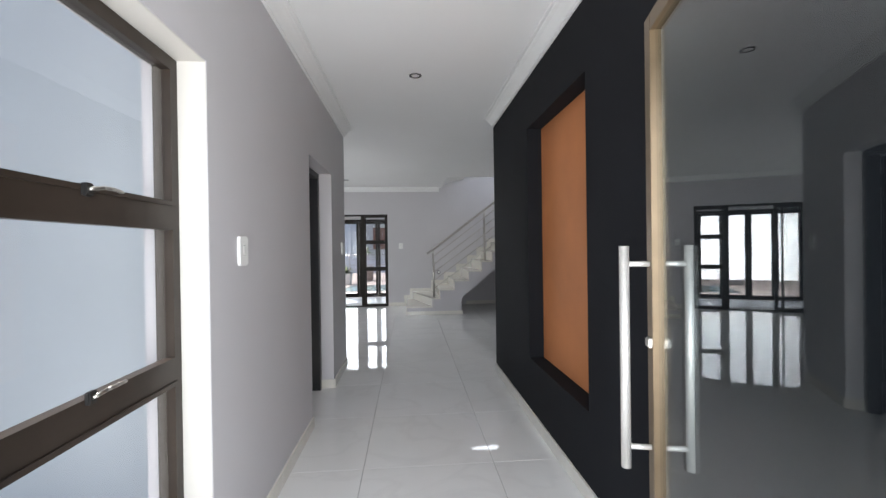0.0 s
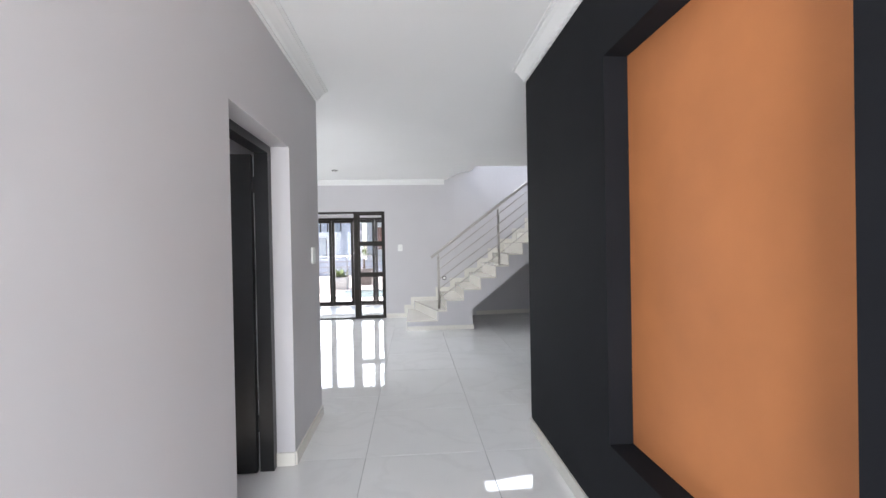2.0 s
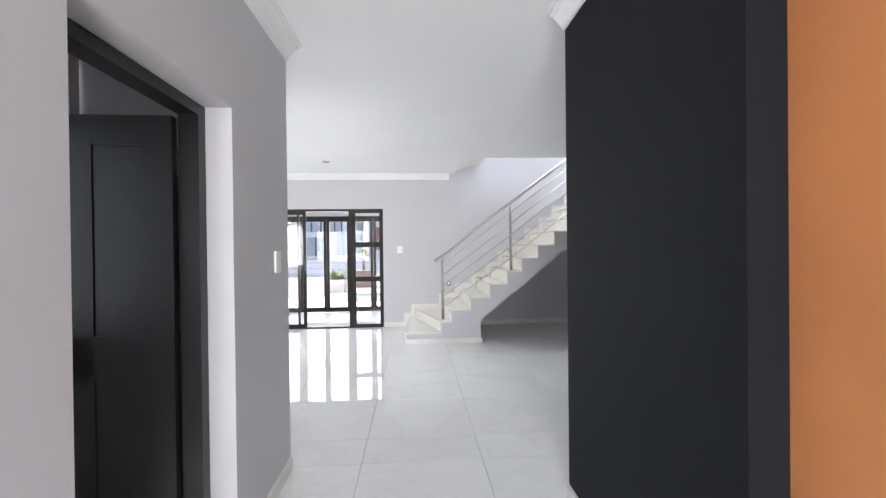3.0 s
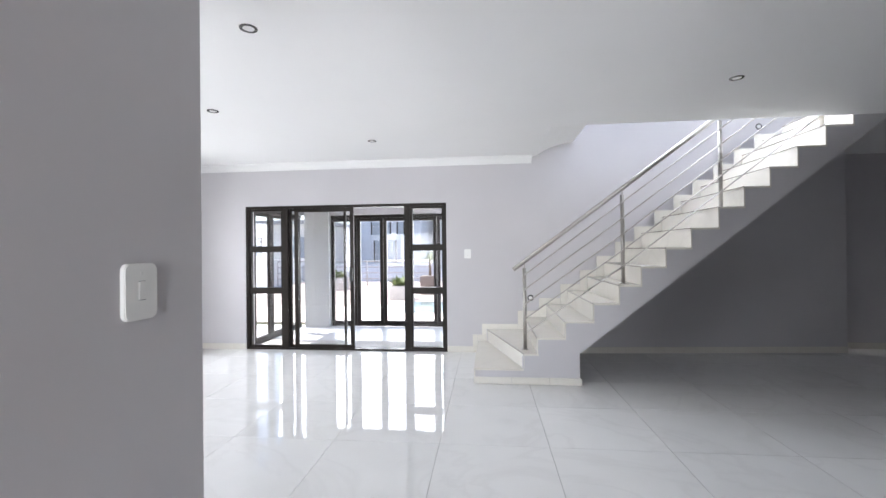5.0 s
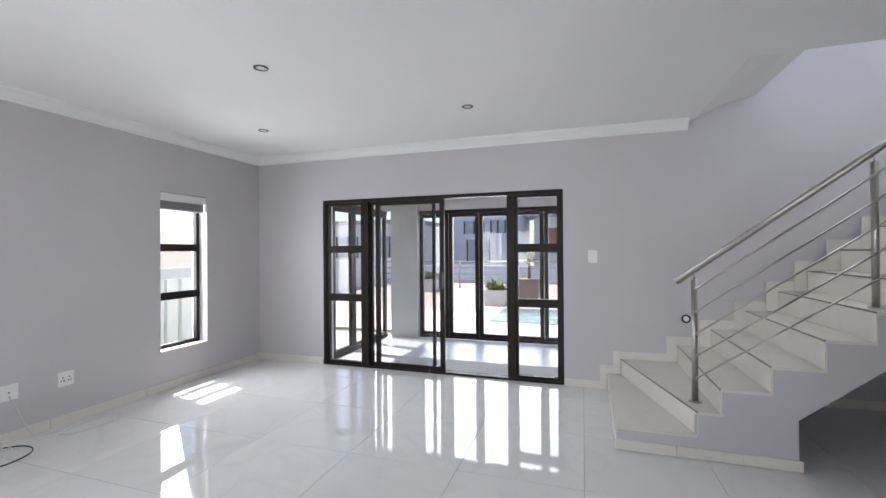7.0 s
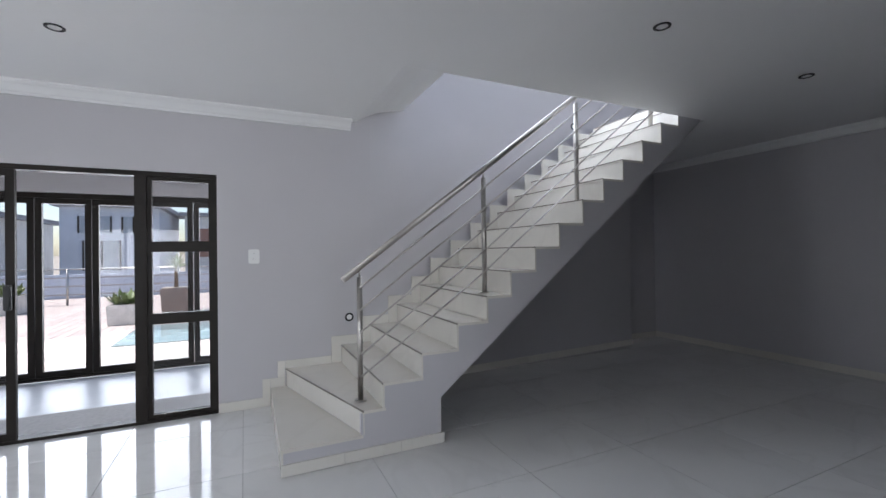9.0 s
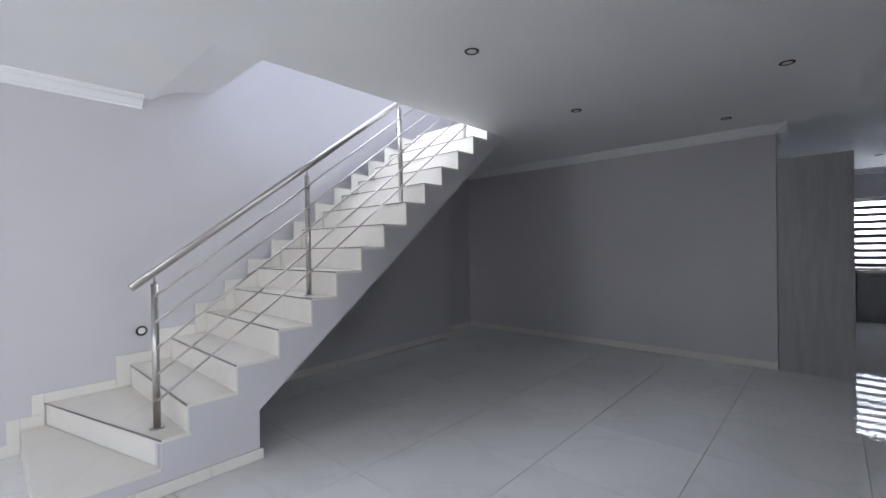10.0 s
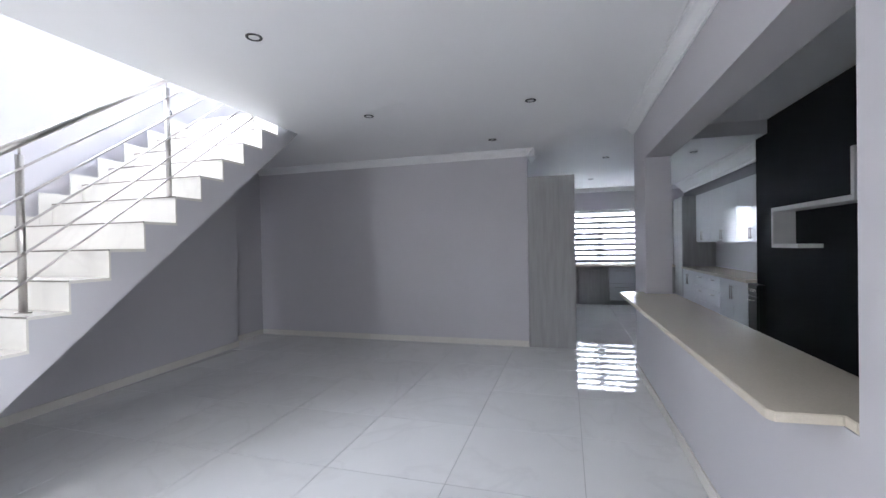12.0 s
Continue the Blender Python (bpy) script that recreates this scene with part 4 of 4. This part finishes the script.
def planter(x, y, w, h, palm):
    p = empty("planter", (x, y, -0.06), "brown slatted box planter with a small palm" if palm else "square pale concrete planter with a green bush", "planter")
    bm = bmesh.new()
    add_prism(bm, [(x - w * .45, -0.06), (x + w * .45, -0.06), (x + w * .5, h), (x - w * .5, h)], "y", y - w / 2, y + w / 2)
    part("pot", bm, BROWNBOX if palm else STONE, p, "", 0.015)
    if palm:
        for q in range(5):
            xs = x + (q - 2) * w * 0.19
            box("slat", (xs - 0.04, y - w / 2 - 0.022, -0.05), (xs + 0.04, y - w / 2 - 0.002, h - 0.01), BROWNBOX, p)
    box("soil", (x - w * .44, y - w * .44, h - 0.001), (x + w * .44, y + w * .44, h + 0.008), SOIL, p)
    top = h
    if palm:
        tube("trunk", (x, y, h), (x, y, h + 0.5), 0.05, BARK, p, "", 10, 0.04)
        top = h + 0.5
    bm = bmesh.new()
    for k in range(46 if palm else 120):
        a, e = random.uniform(0, math.tau), random.uniform(0.2, 1.3)
        L = random.uniform(0.35, 0.6) if palm else random.uniform(0.15, 0.38)
        d = Vector((math.cos(a) * math.cos(e), math.sin(a) * math.cos(e), math.sin(e)))
        side = Vector((-math.sin(a), math.cos(a), 0)) * (0.025 if palm else 0.05)
        b0 = Vector((x, y, top)) + (Vector((0, 0, 0)) if palm else Vector((random.uniform(-.3, .3) * w, random.uniform(-.3, .3) * w, 0)))
        mid, tip = b0 + d * L * 0.6, b0 + d * L + Vector((0, 0, -0.22 * L if palm else 0))
        v = [bm.verts.new(q) for q in (b0 - side * .3, b0 + side * .3, mid + side, mid - side, tip)]
        bm.faces.new((v[0], v[1], v[2], v[3]))
        bm.faces.new((v[3], v[2], v[4]))
    part("leaves", bm, LEAF, p, "tuft of long green leaves")


BROWNBOX = mat("grey_brown_timber", (0.23, 0.18, 0.15), 0.8, vary=0.2, scale=14)
random.seed(9)
planter(-2.55, 16.6, 0.62, 0.36, False)
planter(-1.85, 18.2, 0.62, 0.56, True)
planter(-5.8, 19.9, 0.9, 0.4, False)


def house(x0, x1, y0, h, material, label, panels):
    """A flat roofed neighbouring house; its near face is y0."""
    o = empty("house", ((x0 + x1) / 2, y0, -0.25), label, "house")
    box("wall", (x0, y0, -0.25), (x1, y0 + 8, h), material, o)
    box("roof", (x0 - 0.3, y0 - 0.3, h), (x1 + 0.3, y0 + 8.3, h + 0.25), ROOFING, o, "", 0.02)
    for wx, wz, ww, wh, m in panels:
        w = box("window", (wx, y0 - 0.05, wz), (wx + ww, y0 - 0.004, wz + wh), m, o)
        if m is DARKPANE:
            bm = bmesh.new()
            for q in (0, 0.5, 1):
                add_box(bm, (wx + q * ww - 0.04, y0 - 0.08, wz), (wx + q * ww + 0.04, y0 - 0.051, wz + wh))
            part("frame", bm, BRONZE, w)


DARKPANE = mat("blue_grey_window_glass", (0.27, 0.31, 0.37), 0.08, vary=0.1)
house(-9.0, -4.6, 34, 4.0, BLUEGREY, "blue grey two storey house with a flat roof", [(-8.2, 2.6, 1.4, 0.9, DARKPANE), (-6.3, 2.6, 1.0, 0.9, DARKPANE), (-8, 0.6, 1.6, 1.6, DARKPANE)])
house(-3.8, 3.5, 38, 3.9, PLASTER_OUT, "pale grey house with a red brown facade panel", [(-3.2, 1.2, 1.4, 1.9, BRICKRED), (-1.6, 2.6, 1.2, 0.7, DARKPANE), (0.0, 2.4, 1.6, 0.9, DARKPANE), (-1.0, 0.5, 0.9, 1.9, DARKPANE)])
house(4.2, 14.0, 36, 4.2, BLUEGREY, "blue grey neighbouring house with dark windows", [(5.2, 2.6, 1.5, 1.0, DARKPANE), (8.2, 2.6, 1.5, 1.0, DARKPANE)])
house(-22.0, -10.5, 30, 3.2, PLASTER_OUT, "pale plastered house behind the lawn", [(-20, 1.0, 1.6, 1.4, DARKPANE), (-16, 1.0, 1.6, 1.4, DARKPANE), (-12.8, 1.0, 1.4, 1.4, DARKPANE)])
structure(box("wall_garden", (-14.0, 24.0, -0.25), (8.0, 24.2, 0.75), BLUEGREY), "low blue grey garden wall behind the terrace", "wall")

# ---- floor tiles ----
floor = new("floor")
structure(floor, "large polished white porcelain floor tiles with fine joints", "floor")
TILE_MESH = {}


def floor_tile(x0, x1, y0, y1):
    w, h = round(x1 - x0, 4), round(y1 - y0, 4)
    if (w, h) not in TILE_MESH:
        bm = bmesh.new()
        g, c = 0.0017, 0.0005
        low = [bm.verts.new((sx * (w / 2 - g), sy * (h / 2 - g), -0.012)) for sx, sy in ((-1, -1), (1, -1), (1, 1), (-1, 1))]
        mid = [bm.verts.new((v.co.x, v.co.y, -c)) for v in low]
        top = [bm.verts.new((sx * (w / 2 - g - c), sy * (h / 2 - g - c), 0.0)) for sx, sy in ((-1, -1), (1, -1), (1, 1), (-1, 1))]
        for a, b in ((low, mid), (mid, top)):
            for k in range(4):
                bm.faces.new((a[k], a[(k + 1) % 4], b[(k + 1) % 4], b[k]))
        bm.faces.new(top)
        me = bpy.data.meshes.new("floor_tile")
        bm.to_mesh(me)
        bm.free()
        me.materials.append(TILE)
        TILE_MESH[(w, h)] = me
    ob = new("floor_tile", TILE_MESH[(w, h)])
    ob.location = ((x0 + x1) / 2, (y0 + y1) / 2, 0)
    ob.parent = floor


structure(box("floor_screed", (-4.7, 0.0, -0.029), (10.7, 10.4, -0.006), GROUT), "grey joints and screed between the tiles", "floor")
COLS = [XL - 0.05] + [0.51 + 0.8 * k for k in range(-6, 1)] + [0.51 + 0.84 * k for k in range(1, 13)] + [10.62]
ROWS_Y = [0.0, 0.11, 0.91, 1.71, 2.51, 3.31, 4.11, 4.91, 5.27, 6.07, 6.87, 7.67, 8.47, 9.27, YB + 0.1, 10.3]
ROWS_KITCHEN = [0.47 + 0.8 * k for k in range(7)]
SPANS = [(xa, xb, ya, yb) for xa, xb in zip(COLS, COLS[1:]) for ya, yb in zip(ROWS_Y, ROWS_Y[1:]) if xb < 1.4 or ya > 5.2]
SPANS += [(xa, xb, ya, yb) for xa, xb in zip(COLS, COLS[1:]) for ya, yb in zip(ROWS_KITCHEN, ROWS_KITCHEN[1:]) if xb >= 1.4]
for xa, xb, ya, yb in SPANS:
    cx, cy = (xa + xb) / 2, (ya + yb) / 2
    if cy < 4.5 and not (LW - 0.5 < cx < 10.7):
        continue
    if cy < 2.0 and cx > 1.4:
        continue
    if cy > YB and cx < 4.4:
        continue
    if cy > 6.3 and cx > XR + 0.3:
        continue
    floor_tile(xa, xb, ya, yb)
